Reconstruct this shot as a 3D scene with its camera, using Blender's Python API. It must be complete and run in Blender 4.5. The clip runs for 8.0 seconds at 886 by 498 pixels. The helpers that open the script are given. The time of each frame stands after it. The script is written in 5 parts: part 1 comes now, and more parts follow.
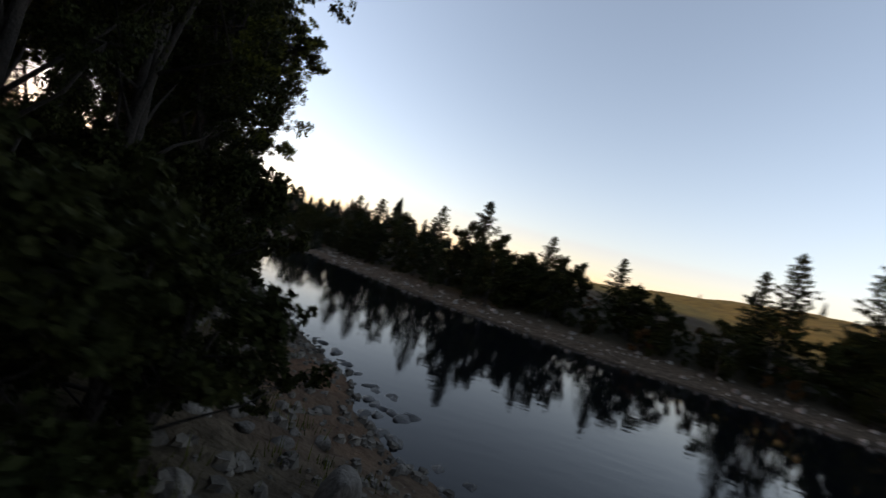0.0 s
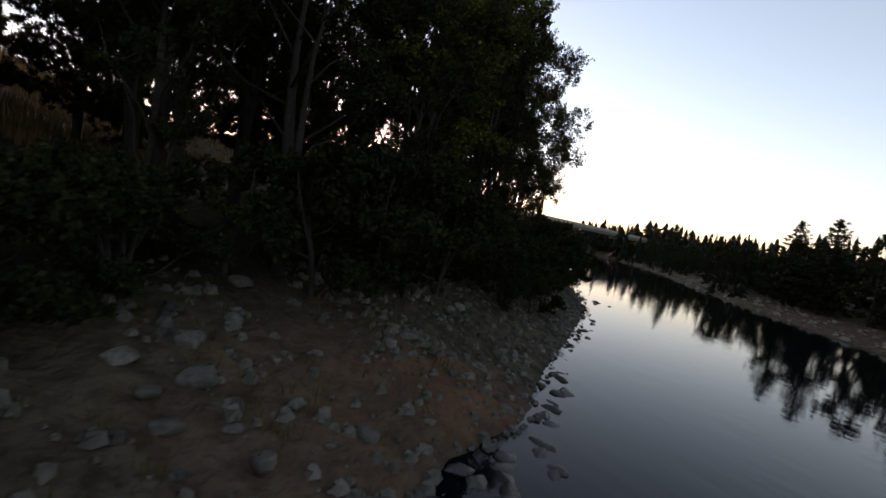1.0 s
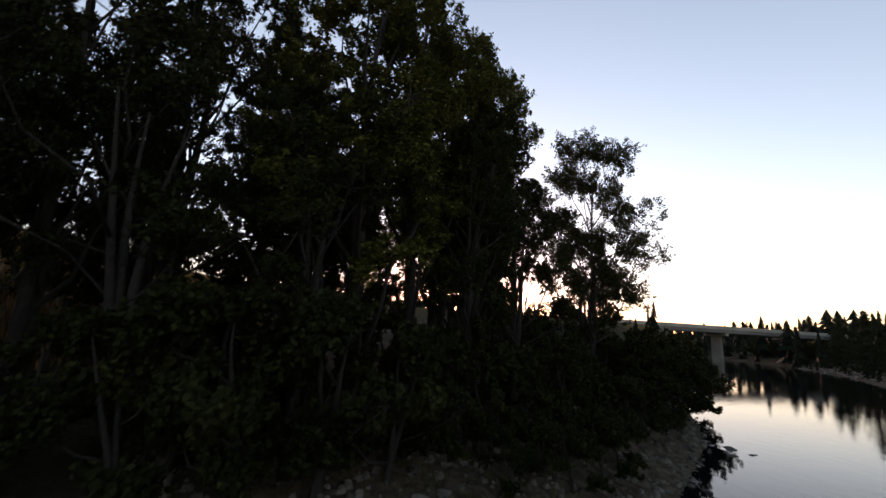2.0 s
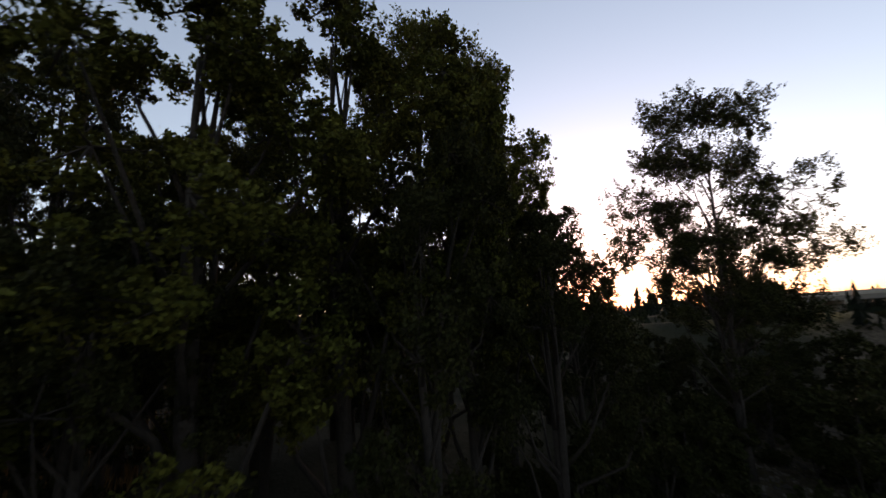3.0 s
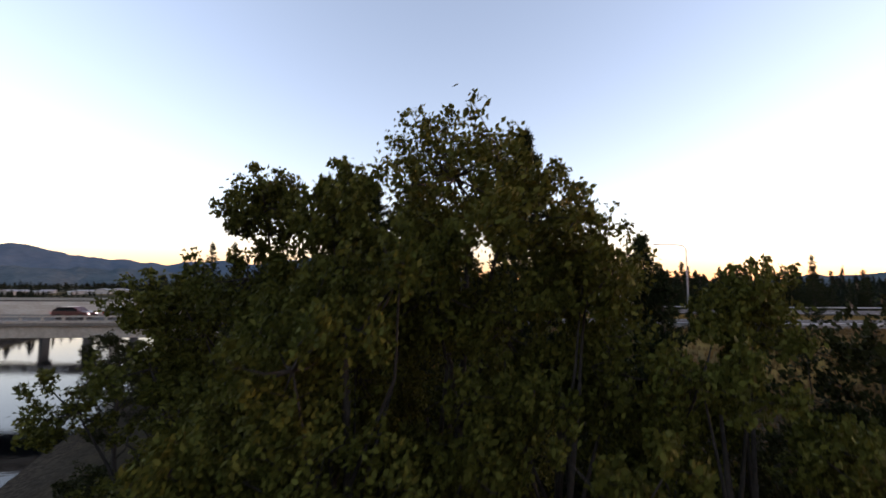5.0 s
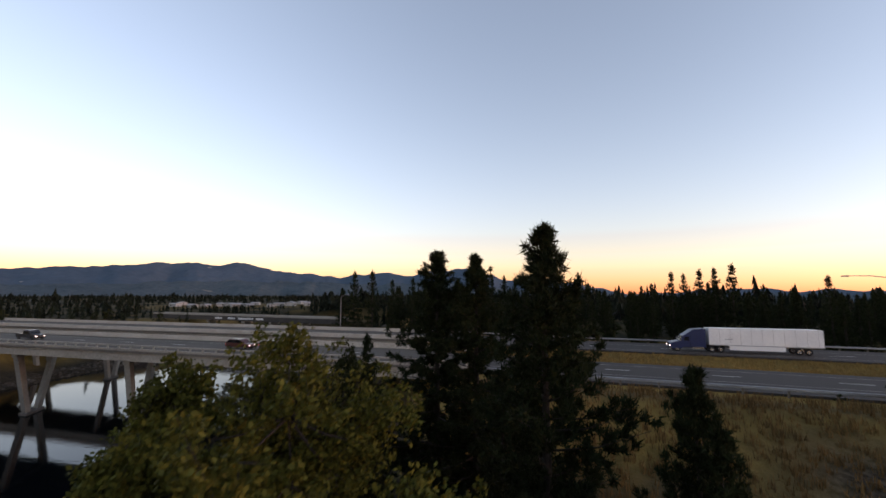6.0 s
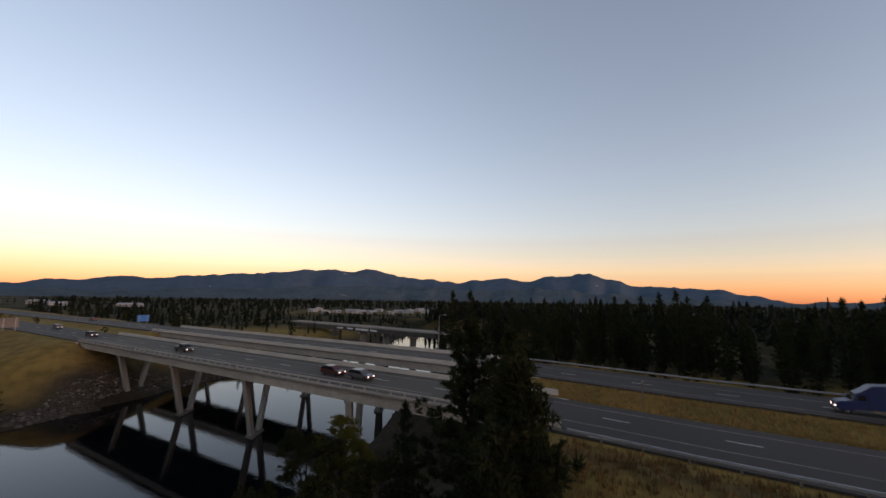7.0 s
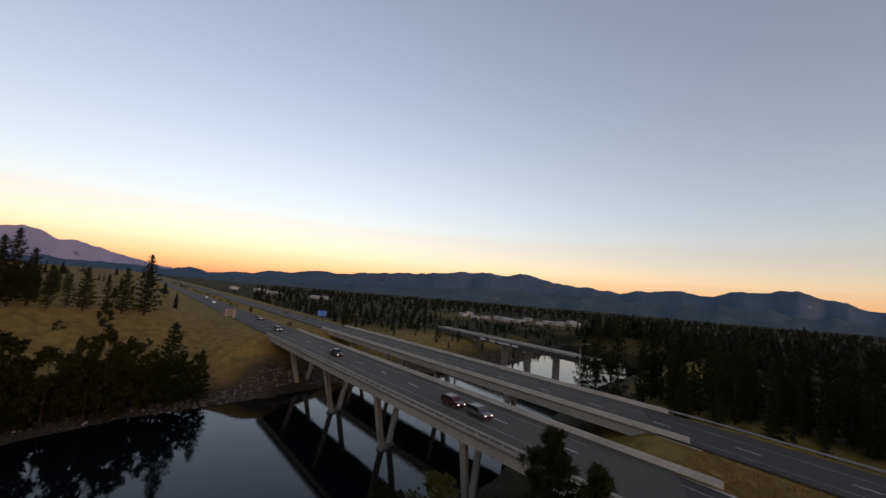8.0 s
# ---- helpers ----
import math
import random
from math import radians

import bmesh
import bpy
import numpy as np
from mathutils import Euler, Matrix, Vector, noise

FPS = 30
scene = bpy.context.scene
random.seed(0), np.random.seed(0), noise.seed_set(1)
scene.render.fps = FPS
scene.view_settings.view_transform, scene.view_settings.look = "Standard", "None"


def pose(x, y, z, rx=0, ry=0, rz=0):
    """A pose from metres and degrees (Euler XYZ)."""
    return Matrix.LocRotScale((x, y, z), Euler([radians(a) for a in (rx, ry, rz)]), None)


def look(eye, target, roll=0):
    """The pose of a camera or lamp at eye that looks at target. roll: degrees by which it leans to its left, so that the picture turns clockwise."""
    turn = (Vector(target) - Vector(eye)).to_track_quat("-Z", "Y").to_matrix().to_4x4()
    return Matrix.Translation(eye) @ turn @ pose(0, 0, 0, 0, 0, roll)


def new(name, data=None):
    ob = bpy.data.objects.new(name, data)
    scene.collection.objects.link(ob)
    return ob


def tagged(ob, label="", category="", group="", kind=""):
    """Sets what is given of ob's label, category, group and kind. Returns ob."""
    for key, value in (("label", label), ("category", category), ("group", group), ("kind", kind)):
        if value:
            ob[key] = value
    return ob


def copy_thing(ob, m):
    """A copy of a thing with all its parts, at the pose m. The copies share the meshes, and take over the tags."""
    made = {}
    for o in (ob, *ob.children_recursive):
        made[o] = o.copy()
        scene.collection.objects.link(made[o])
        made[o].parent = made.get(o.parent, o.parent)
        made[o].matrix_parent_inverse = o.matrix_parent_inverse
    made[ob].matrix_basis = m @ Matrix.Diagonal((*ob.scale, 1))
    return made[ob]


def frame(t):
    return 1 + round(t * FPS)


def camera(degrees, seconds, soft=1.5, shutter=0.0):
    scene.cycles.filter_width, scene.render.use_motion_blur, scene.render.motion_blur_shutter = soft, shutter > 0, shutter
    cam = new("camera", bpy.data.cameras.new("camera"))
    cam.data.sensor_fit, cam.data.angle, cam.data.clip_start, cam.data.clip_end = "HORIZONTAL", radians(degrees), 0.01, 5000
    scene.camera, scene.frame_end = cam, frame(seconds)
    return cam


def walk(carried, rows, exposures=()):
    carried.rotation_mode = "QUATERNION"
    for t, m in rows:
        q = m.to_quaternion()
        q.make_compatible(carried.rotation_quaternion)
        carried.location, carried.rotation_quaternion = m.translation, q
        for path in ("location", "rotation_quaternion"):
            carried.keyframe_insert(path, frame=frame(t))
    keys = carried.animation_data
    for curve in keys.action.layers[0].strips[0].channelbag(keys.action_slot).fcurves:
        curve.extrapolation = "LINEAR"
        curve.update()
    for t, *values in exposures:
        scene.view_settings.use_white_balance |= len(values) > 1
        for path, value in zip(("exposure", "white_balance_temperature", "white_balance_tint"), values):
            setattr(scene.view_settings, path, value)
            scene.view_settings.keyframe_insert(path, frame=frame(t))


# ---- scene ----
# ---- camera ----
cam = camera(94.5, 8.0, soft=1.5, shutter=0.2)
# seconds, place, heading to the left of +y, tilt, lean
ROWS = [
    (0.0, -3.86, -4.06, 4.93, 0.83, 2.16, 15.97),
    (0.2, -2.26, -2.53, 4.70, 14.98, -0.97, 16.08),
    (0.5, -0.41, -0.27, 4.61, 37.03, -5.25, 15.15),
    (1.0, 0.80, 3.52, 4.67, 57.95, -4.34, 10.75),
    (1.5, 0.43, 7.35, 4.81, 66.44, 6.07, 5.91),
    (1.7, -0.01, 8.77, 4.89, 71.09, 9.47, 4.96),
    (2.8, -4.61, 15.64, 9.48, 88.55, 10.57, -2.78),
    (3.0, -5.98, 17.07, 10.21, 94.27, 11.01, -3.46),
    (3.5, -9.21, 19.96, 11.74, 111.87, 12.10, -1.96),
    (4.0, -13.29, 22.04, 14.73, 133.05, 8.27, 1.83),
    (4.5, -16.56, 23.73, 17.17, 155.56, 3.14, 3.90),
    (5.0, -18.68, 23.71, 18.74, 168.25, 5.00, 0.27),
    (5.2, -20.00, 23.59, 19.53, 173.94, 5.37, -0.21),
    (6.3, -26.15, 21.61, 24.42, 192.45, 6.51, 0.45),
    (6.5, -27.26, 20.46, 25.12, 195.78, 6.55, 0.50),
    (7.0, -29.27, 17.89, 27.70, 204.65, 6.75, 0.92),
    (7.5, -30.13, 14.66, 29.99, 214.91, 6.79, 2.40),
    (8.0, -30.41, 11.14, 32.43, 226.16, 6.29, 4.72),
]


def aim(x, y, z, yaw, pitch, roll):
    a, p = radians(yaw), radians(pitch)
    eye = Vector((x, y, z))
    return look(eye, eye + 10 * Vector((-math.sin(a) * math.cos(p), math.cos(a) * math.cos(p), math.sin(p))), roll)


walk(cam, [(t, aim(*r)) for t, *r in ROWS], exposures=[(0.0, 2.6, 7800, 44), (1.0, 2.6, 8100, 44), (1.7, 2.68, 8200, 44), (2.8, 2.4, 8200, 44), (3.5, 2.5, 8000, 44), (4.5, 2.98, 7650, 48), (5.2, 2.92, 7650, 49), (6.3, 2.38, 7900, 47), (8.0, 1.98, 8100, 47)])

# ---- sky and light: dusk, the sun just under the skyline ----
SUN_AZ = 75.0
world = bpy.data.worlds.new("dusk_sky")
scene.world = world
world.use_nodes = True
wn = world.node_tree
sky = wn.nodes.new("ShaderNodeTexSky")
sky.sky_type = "NISHITA"
sky.sun_disc = False
sky.sun_elevation = radians(2.0)
sky.sun_rotation = radians(-SUN_AZ)
sky.altitude = 600
sky.air_density = 1.0
sky.dust_density = 0.55
sky.ozone_density = 2.2
back = wn.nodes["Background"]
back.inputs["Strength"].default_value = 0.15
hue = wn.nodes.new("ShaderNodeHueSaturation")
hue.inputs["Hue"].default_value = 0.474
hue.inputs["Saturation"].default_value = 0.87
wn.links.new(sky.outputs["Color"], hue.inputs["Color"])
wn.links.new(hue.outputs["Color"], back.inputs["Color"])
sun = new("sun", bpy.data.lights.new("sun", "SUN"))
sun.data.energy = 0.15
sun.data.angle = radians(25)
sun.data.color = (1.0, 0.78, 0.55)
sun.matrix_world = look((0, 0, 100), (100 * math.sin(radians(SUN_AZ)), -100 * math.cos(radians(SUN_AZ)), 88))

# ---- materials ----
def material(name, colour, colour2=None, rough=0.8, metal=0.0, grain=5.0, coarse=0.4, bump=0.3, bump_scale=20.0, island=0.0, per_object=0.0, spec=0.3):
    """Two colours mixed by noise at two scales, with a fine bump; island and per_object vary the brightness piece by piece."""
    m = bpy.data.materials.new(name)
    m.use_nodes = True
    n, l = m.node_tree.nodes, m.node_tree.links
    bsdf = n["Principled BSDF"]
    bsdf.inputs["Roughness"].default_value = rough
    bsdf.inputs["Metallic"].default_value = metal
    bsdf.inputs["Specular IOR Level"].default_value = spec
    colour2 = colour2 or tuple(c * 0.7 for c in colour)
    co = n.new("ShaderNodeTexCoord")
    fine, big = n.new("ShaderNodeTexNoise"), n.new("ShaderNodeTexNoise")
    fine.inputs["Scale"].default_value, fine.inputs["Detail"].default_value = grain, 6.0
    big.inputs["Scale"].default_value, big.inputs["Detail"].default_value = coarse, 4.0
    for t in (fine, big):
        l.new(co.outputs["Object"], t.inputs["Vector"])
    add = n.new("ShaderNodeMath")
    add.operation = "ADD"
    l.new(fine.outputs["Fac"], add.inputs[0])
    l.new(big.outputs["Fac"], add.inputs[1])
    ramp = n.new("ShaderNodeMapRange")
    ramp.inputs["From Min"].default_value, ramp.inputs["From Max"].default_value = 0.72, 1.28
    l.new(add.outputs[0], ramp.inputs["Value"])
    mix = n.new("ShaderNodeMix")
    mix.data_type = "RGBA"
    mix.inputs[6].default_value, mix.inputs[7].default_value = (*colour, 1), (*colour2, 1)
    l.new(ramp.outputs[0], mix.inputs[0])
    last = mix.outputs[2]
    for amount, node, out in ((island, "ShaderNodeNewGeometry", "Random Per Island"), (per_object, "ShaderNodeObjectInfo", "Random")):
        if amount:
            src, hsv, rng = n.new(node), n.new("ShaderNodeHueSaturation"), n.new("ShaderNodeMapRange")
            rng.inputs["To Min"].default_value, rng.inputs["To Max"].default_value = 1 - amount, 1 + amount
            l.new(src.outputs[out], rng.inputs["Value"])
            l.new(rng.outputs[0], hsv.inputs["Value"])
            l.new(last, hsv.inputs["Color"])
            last = hsv.outputs["Color"]
    l.new(last, bsdf.inputs["Base Color"])
    if bump:
        bn, bt = n.new("ShaderNodeBump"), n.new("ShaderNodeTexNoise")
        bt.inputs["Scale"].default_value, bt.inputs["Detail"].default_value = bump_scale, 5.0
        l.new(co.outputs["Object"], bt.inputs["Vector"])
        bn.inputs["Strength"].default_value, bn.inputs["Distance"].default_value = bump, 1.0 / bump_scale
        l.new(bt.outputs["Fac"], bn.inputs["Height"])
        l.new(bn.outputs["Normal"], bsdf.inputs["Normal"])
    return m


def leaf_material(name, colour, colour2, island=0.45):
    m = material(name, colour, colour2, rough=0.6, grain=0.9, coarse=0.25, bump=0, island=island, per_object=0.12, spec=0.04)
    n, l = m.node_tree.nodes, m.node_tree.links
    bsdf, out = n["Principled BSDF"], n["Material Output"]
    src = bsdf.inputs["Base Color"].links[0].from_socket
    tr, mx = n.new("ShaderNodeBsdfTranslucent"), n.new("ShaderNodeMixShader")
    l.new(src, tr.inputs["Color"])
    mx.inputs[0].default_value = 0.15
    l.new(bsdf.outputs[0], mx.inputs[1])
    l.new(tr.outputs[0], mx.inputs[2])
    l.new(mx.outputs[0], out.inputs["Surface"])
    return m


M_LEAF = leaf_material("cottonwood_leaf", (0.049, 0.058, 0.012), (0.072, 0.068, 0.014))
# dark shrub leaf; on cottonwoods a darker copy with shade put into the colour
M_LEAF_DARK = leaf_material("dark_and_shaded_leaf", (0.017, 0.021, 0.007), (0.028, 0.029, 0.009))
M_RED = leaf_material("autumn_leaf", (0.10, 0.045, 0.018), (0.06, 0.04, 0.018))
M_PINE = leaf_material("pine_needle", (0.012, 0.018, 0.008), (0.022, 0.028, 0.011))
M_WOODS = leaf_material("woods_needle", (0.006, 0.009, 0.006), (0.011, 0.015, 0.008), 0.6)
M_BARK = material("bark", (0.036, 0.029, 0.024), (0.018, 0.015, 0.012), rough=0.95, grain=9, coarse=1.2, bump=0.8, bump_scale=14)
M_CONC = material("concrete", (0.34, 0.315, 0.27), (0.21, 0.19, 0.165), rough=0.85, grain=3, coarse=0.12, bump=0.15, bump_scale=12)
M_CONC_PALE = material("pale_barrier_concrete", (0.46, 0.44, 0.39), (0.32, 0.30, 0.26), rough=0.85, grain=3, coarse=0.2, bump=0.15, bump_scale=12)
M_CONC_DARK = material("dark_concrete", (0.18, 0.165, 0.145), (0.10, 0.092, 0.082), rough=0.9, grain=2.5, coarse=0.15, bump=0.2, bump_scale=10)
M_DECK = material("worn_roadway", (0.080, 0.067, 0.052), (0.050, 0.043, 0.035), rough=0.85, grain=10, coarse=0.06, bump=0.2, bump_scale=40)
M_ASPH = material("asphalt", (0.048, 0.041, 0.036), (0.031, 0.027, 0.024), rough=0.85, grain=14, coarse=0.05, bump=0.2, bump_scale=40)
M_EDGE = material("worn_road_paint", (0.34, 0.33, 0.29), (0.13, 0.12, 0.11), rough=0.8, grain=6, coarse=0.5, bump=0)
M_PAINT = material("road_paint", (0.72, 0.71, 0.66), (0.5, 0.5, 0.47), rough=0.7, grain=20, coarse=2, bump=0)
M_STEEL = material("galvanised_steel", (0.42, 0.43, 0.44), (0.30, 0.31, 0.32), rough=0.45, metal=0.8, grain=12, coarse=1, bump=0.05)
M_RUST = material("dark_girder_steel", (0.060, 0.050, 0.045), (0.035, 0.030, 0.028), rough=0.7, grain=6, coarse=0.3, bump=0.1)
M_WOODPOST = material("weathered_post", (0.16, 0.13, 0.10), (0.09, 0.075, 0.06), rough=0.9, grain=15, coarse=2, bump=0.4)
M_ROCK = material("river_rock", (0.135, 0.115, 0.095), (0.058, 0.049, 0.040), rough=0.85, grain=5, coarse=0.9, bump=0.5, bump_scale=9, per_object=0.4)
M_WET = material("wet_rock", (0.055, 0.05, 0.045), (0.03, 0.028, 0.025), rough=0.35, grain=6, coarse=1, bump=0.4, bump_scale=9, per_object=0.3)
M_GRAVEL = material("riprap_stone", (0.125, 0.106, 0.085), (0.050, 0.042, 0.034), rough=0.9, grain=4, coarse=0.5, bump=0.4, island=0.4)
M_BAR = material("gravel_bar_stone", (0.22, 0.20, 0.175), (0.10, 0.09, 0.078), rough=0.9, grain=4, coarse=0.5, bump=0.4, island=0.4)
M_STRAW = material("dry_grass", (0.19, 0.098, 0.028), (0.085, 0.047, 0.017), rough=0.9, grain=1.0, coarse=0.1, bump=0, island=0.35)
M_GOLD = material("golden_grass", (0.30, 0.185, 0.055), (0.16, 0.095, 0.030), rough=0.9, grain=1.0, coarse=0.1, bump=0, island=0.35)
M_BLUE = material("blue_cab_paint", (0.005, 0.019, 0.085), (0.004, 0.015, 0.065), rough=0.3, grain=3, coarse=0.5, bump=0, spec=0.6)
M_SIGN_BLUE = material("blue_sign", (0.02, 0.16, 0.42), (0.018, 0.13, 0.36), rough=0.4, grain=4, coarse=1, bump=0)
M_BLACK = material("black_rubber", (0.018, 0.018, 0.018), (0.012, 0.012, 0.012), rough=0.8, grain=8, coarse=1, bump=0)
M_GLASS = material("dark_window", (0.012, 0.014, 0.016), (0.010, 0.011, 0.013), rough=0.08, grain=2, coarse=1, bump=0, spec=0.6)
M_CHROME = material("polished_metal", (0.55, 0.55, 0.56), (0.45, 0.45, 0.46), rough=0.25, metal=1.0, grain=4, coarse=1, bump=0)
M_CAR = [material("car_paint", c, tuple(v * 0.85 for v in c), rough=0.3, grain=3, coarse=1, bump=0, spec=0.6) for c in ((0.02, 0.02, 0.022), (0.06, 0.062, 0.066), (0.06, 0.010, 0.009), (0.50, 0.50, 0.49))]
M_ROOF = material("metal_roof", (0.30, 0.31, 0.32), (0.22, 0.22, 0.23), rough=0.6, grain=2, coarse=0.2, bump=0)
M_WALL = material("painted_wall", (0.40, 0.385, 0.36), (0.30, 0.29, 0.275), rough=0.8, grain=2, coarse=0.2, bump=0)


def lamp_material(name, colour, power):
    m = bpy.data.materials.new(name)
    m.use_nodes = True
    b = m.node_tree.nodes["Principled BSDF"]
    b.inputs["Base Color"].default_value = (*colour, 1)
    b.inputs["Emission Color"].default_value = (*colour, 1)
    b.inputs["Emission Strength"].default_value = power
    return m


M_HEAD = lamp_material("headlight", (1.0, 0.95, 0.85), 0.35)
M_TAIL = lamp_material("tail_light", (0.8, 0.03, 0.02), 0.5)
M_WHITE = material("white_panel", (0.78, 0.78, 0.76), (0.66, 0.66, 0.65), rough=0.45, grain=3, coarse=0.4, bump=0.0, spec=0.5)
# distant slopes: the blue of the air's haze is mixed into their base colours
M_FOREST = material("haze_tinted_forest", (0.050, 0.078, 0.092), (0.085, 0.115, 0.128), rough=1.0, grain=0.05, coarse=0.006, bump=0.6, bump_scale=0.03, spec=0.0)
M_RIDGE = material("haze_tinted_ridge", (0.052, 0.088, 0.120), (0.070, 0.110, 0.146), rough=1.0, grain=0.02, coarse=0.004, bump=0.25, bump_scale=0.012, spec=0.0)

# pale grey-blue base colour stands in for evening haze over the mountain
M_HAZE = material("haze_tinted_mountain", (0.23, 0.25, 0.33), (0.20, 0.22, 0.30), rough=1.0, grain=0.01, coarse=0.003, bump=0, spec=0.0)


def clearings(m, colour, scale, cut):
    """Adds pale cut-over patches to a far slope."""
    n, l = m.node_tree.nodes, m.node_tree.links
    b = n["Principled BSDF"]
    co, mp, t, rg, mx = (n.new("ShaderNode" + k) for k in ("TexCoord", "Mapping", "TexNoise", "MapRange", "Mix"))
    mp.inputs["Scale"].default_value = (scale, scale, scale * 3)
    t.inputs["Scale"].default_value, t.inputs["Detail"].default_value = 1.0, 2.0
    rg.inputs["From Min"].default_value, rg.inputs["From Max"].default_value = cut, cut + 0.012
    mx.data_type = "RGBA"
    mx.inputs[7].default_value = (*colour, 1)
    l.new(co.outputs["Object"], mp.inputs["Vector"])
    l.new(mp.outputs[0], t.inputs["Vector"])
    l.new(t.outputs["Fac"], rg.inputs["Value"])
    l.new(rg.outputs[0], mx.inputs[0])
    l.new(b.inputs["Base Color"].links[0].from_socket, mx.inputs[6])
    l.new(mx.outputs[2], b.inputs["Base Color"])


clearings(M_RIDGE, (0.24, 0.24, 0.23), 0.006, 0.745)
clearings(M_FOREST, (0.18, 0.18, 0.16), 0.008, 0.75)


def ground_material():
    """Cobbly beach near the water, dark soil, near-black ground under the trees, straw-coloured dry grass higher up."""
    m = material("ground_soil", (0.055, 0.044, 0.030), (0.028, 0.023, 0.016), rough=0.95, grain=2.2, coarse=0.15, bump=0.9, bump_scale=5, spec=0.05)
    n, l = m.node_tree.nodes, m.node_tree.links
    bsdf = n["Principled BSDF"]
    soil = bsdf.inputs["Base Color"].links[0].from_socket
    co = n.new("ShaderNodeTexCoord")

    def tint(base, attr, c1, c2, scale):
        a, t, mx, out = n.new("ShaderNodeAttribute"), n.new("ShaderNodeTexNoise"), n.new("ShaderNodeMix"), n.new("ShaderNodeMix")
        a.attribute_name = attr
        t.inputs["Scale"].default_value, t.inputs["Detail"].default_value = scale, 8.0
        l.new(co.outputs["Object"], t.inputs["Vector"])
        mx.data_type = out.data_type = "RGBA"
        mx.inputs[6].default_value, mx.inputs[7].default_value = (*c1, 1), (*c2, 1)
        r = n.new("ShaderNodeMapRange")
        r.inputs["From Min"].default_value, r.inputs["From Max"].default_value = 0.35, 0.65
        l.new(t.outputs["Fac"], r.inputs["Value"])
        l.new(r.outputs[0], mx.inputs[0])
        l.new(a.outputs["Fac"], out.inputs[0])
        l.new(base, out.inputs[6])
        l.new(mx.outputs[2], out.inputs[7])
        return out.outputs[2]

    c = tint(soil, "grassy", (0.25, 0.155, 0.045), (0.145, 0.096, 0.030), 0.35)
    c = tint(c, "gravelly", (0.098, 0.074, 0.052), (0.034, 0.026, 0.019), 2.2)
    c = tint(c, "sandy", (0.165, 0.080, 0.045), (0.090, 0.048, 0.030), 0.8)
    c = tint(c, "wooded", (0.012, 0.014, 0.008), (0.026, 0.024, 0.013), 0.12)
    l.new(c, bsdf.inputs["Base Color"])
    return m


M_GROUND = ground_material()


def water_material():
    m = bpy.data.materials.new("river_water")
    m.use_nodes = True
    n, l = m.node_tree.nodes, m.node_tree.links
    b = n["Principled BSDF"]
    b.inputs["Base Color"].default_value = (0.002, 0.003, 0.004, 1)
    b.inputs["Roughness"].default_value = 0.03
    b.inputs["IOR"].default_value = 1.25
    b.inputs["Specular IOR Level"].default_value = 0.5
    co, mp, t, t2, bn, add = (n.new("ShaderNode" + k) for k in ("TexCoord", "Mapping", "TexNoise", "TexNoise", "Bump", "Math"))
    l.new(co.outputs["Object"], mp.inputs["Vector"])
    mp.inputs["Rotation"].default_value = (0, 0, radians(40))
    mp.inputs["Scale"].default_value = (0.6, 1.6, 1)
    t.inputs["Scale"].default_value, t.inputs["Detail"].default_value = 1.1, 3.0
    t2.inputs["Scale"].default_value, t2.inputs["Detail"].default_value = 0.06, 2.0
    l.new(mp.outputs[0], t.inputs["Vector"])
    l.new(co.outputs["Object"], t2.inputs["Vector"])
    add.operation = "MULTIPLY"
    l.new(t.outputs["Fac"], add.inputs[0])
    l.new(t2.outputs["Fac"], add.inputs[1])
    bn.inputs["Strength"].default_value, bn.inputs["Distance"].default_value = 0.25, 0.06
    l.new(add.outputs[0], bn.inputs["Height"])
    l.new(bn.outputs["Normal"], b.inputs["Normal"])
    return m


M_WATER = water_material()

# ---- helpers for meshes ----
def mesh_of(name, verts, faces, mats, smooth=False):
    me = bpy.data.meshes.new(name)
    me.from_pydata([tuple(v) for v in verts], [], [tuple(f) for f in faces])
    for mt in mats if isinstance(mats, (list, tuple)) else [mats]:
        me.materials.append(mt)
    if smooth:
        me.polygons.foreach_set("use_smooth", [True] * len(me.polygons))
    me.update()
    return me


def quick_mesh(name, verts, size, count, mat):
    """A mesh of count faces, each of its own size vertices in a row."""
    me = bpy.data.meshes.new(name)
    me.vertices.add(count * size)
    me.vertices.foreach_set("co", np.ascontiguousarray(verts, dtype=np.float32).ravel())
    me.loops.add(count * size)
    me.loops.foreach_set("vertex_index", np.arange(count * size, dtype=np.int32))
    me.polygons.add(count)
    me.polygons.foreach_set("loop_start", np.arange(0, count * size, size, dtype=np.int32))
    me.polygons.foreach_set("loop_total", np.full(count, size, dtype=np.int32))
    me.materials.append(mat)
    me.update(calc_edges=True)
    return me


def root(name, x=0.0, y=0.0, z=0.0, turn=0.0):
    ob = new(name)
    ob.matrix_basis = pose(x, y, z, 0, 0, turn)
    ob.empty_display_size = 0.2
    return ob


def part(name, data, mat, parent, label=""):
    """Links a bmesh or a mesh as one object under a thing or a part."""
    if isinstance(data, bmesh.types.BMesh):
        me = bpy.data.meshes.new(name)
        data.to_mesh(me)
        data.free()
        me.materials.append(mat)
        data = me
    ob = new(name, data)
    ob.parent = parent
    return tagged(ob, label)


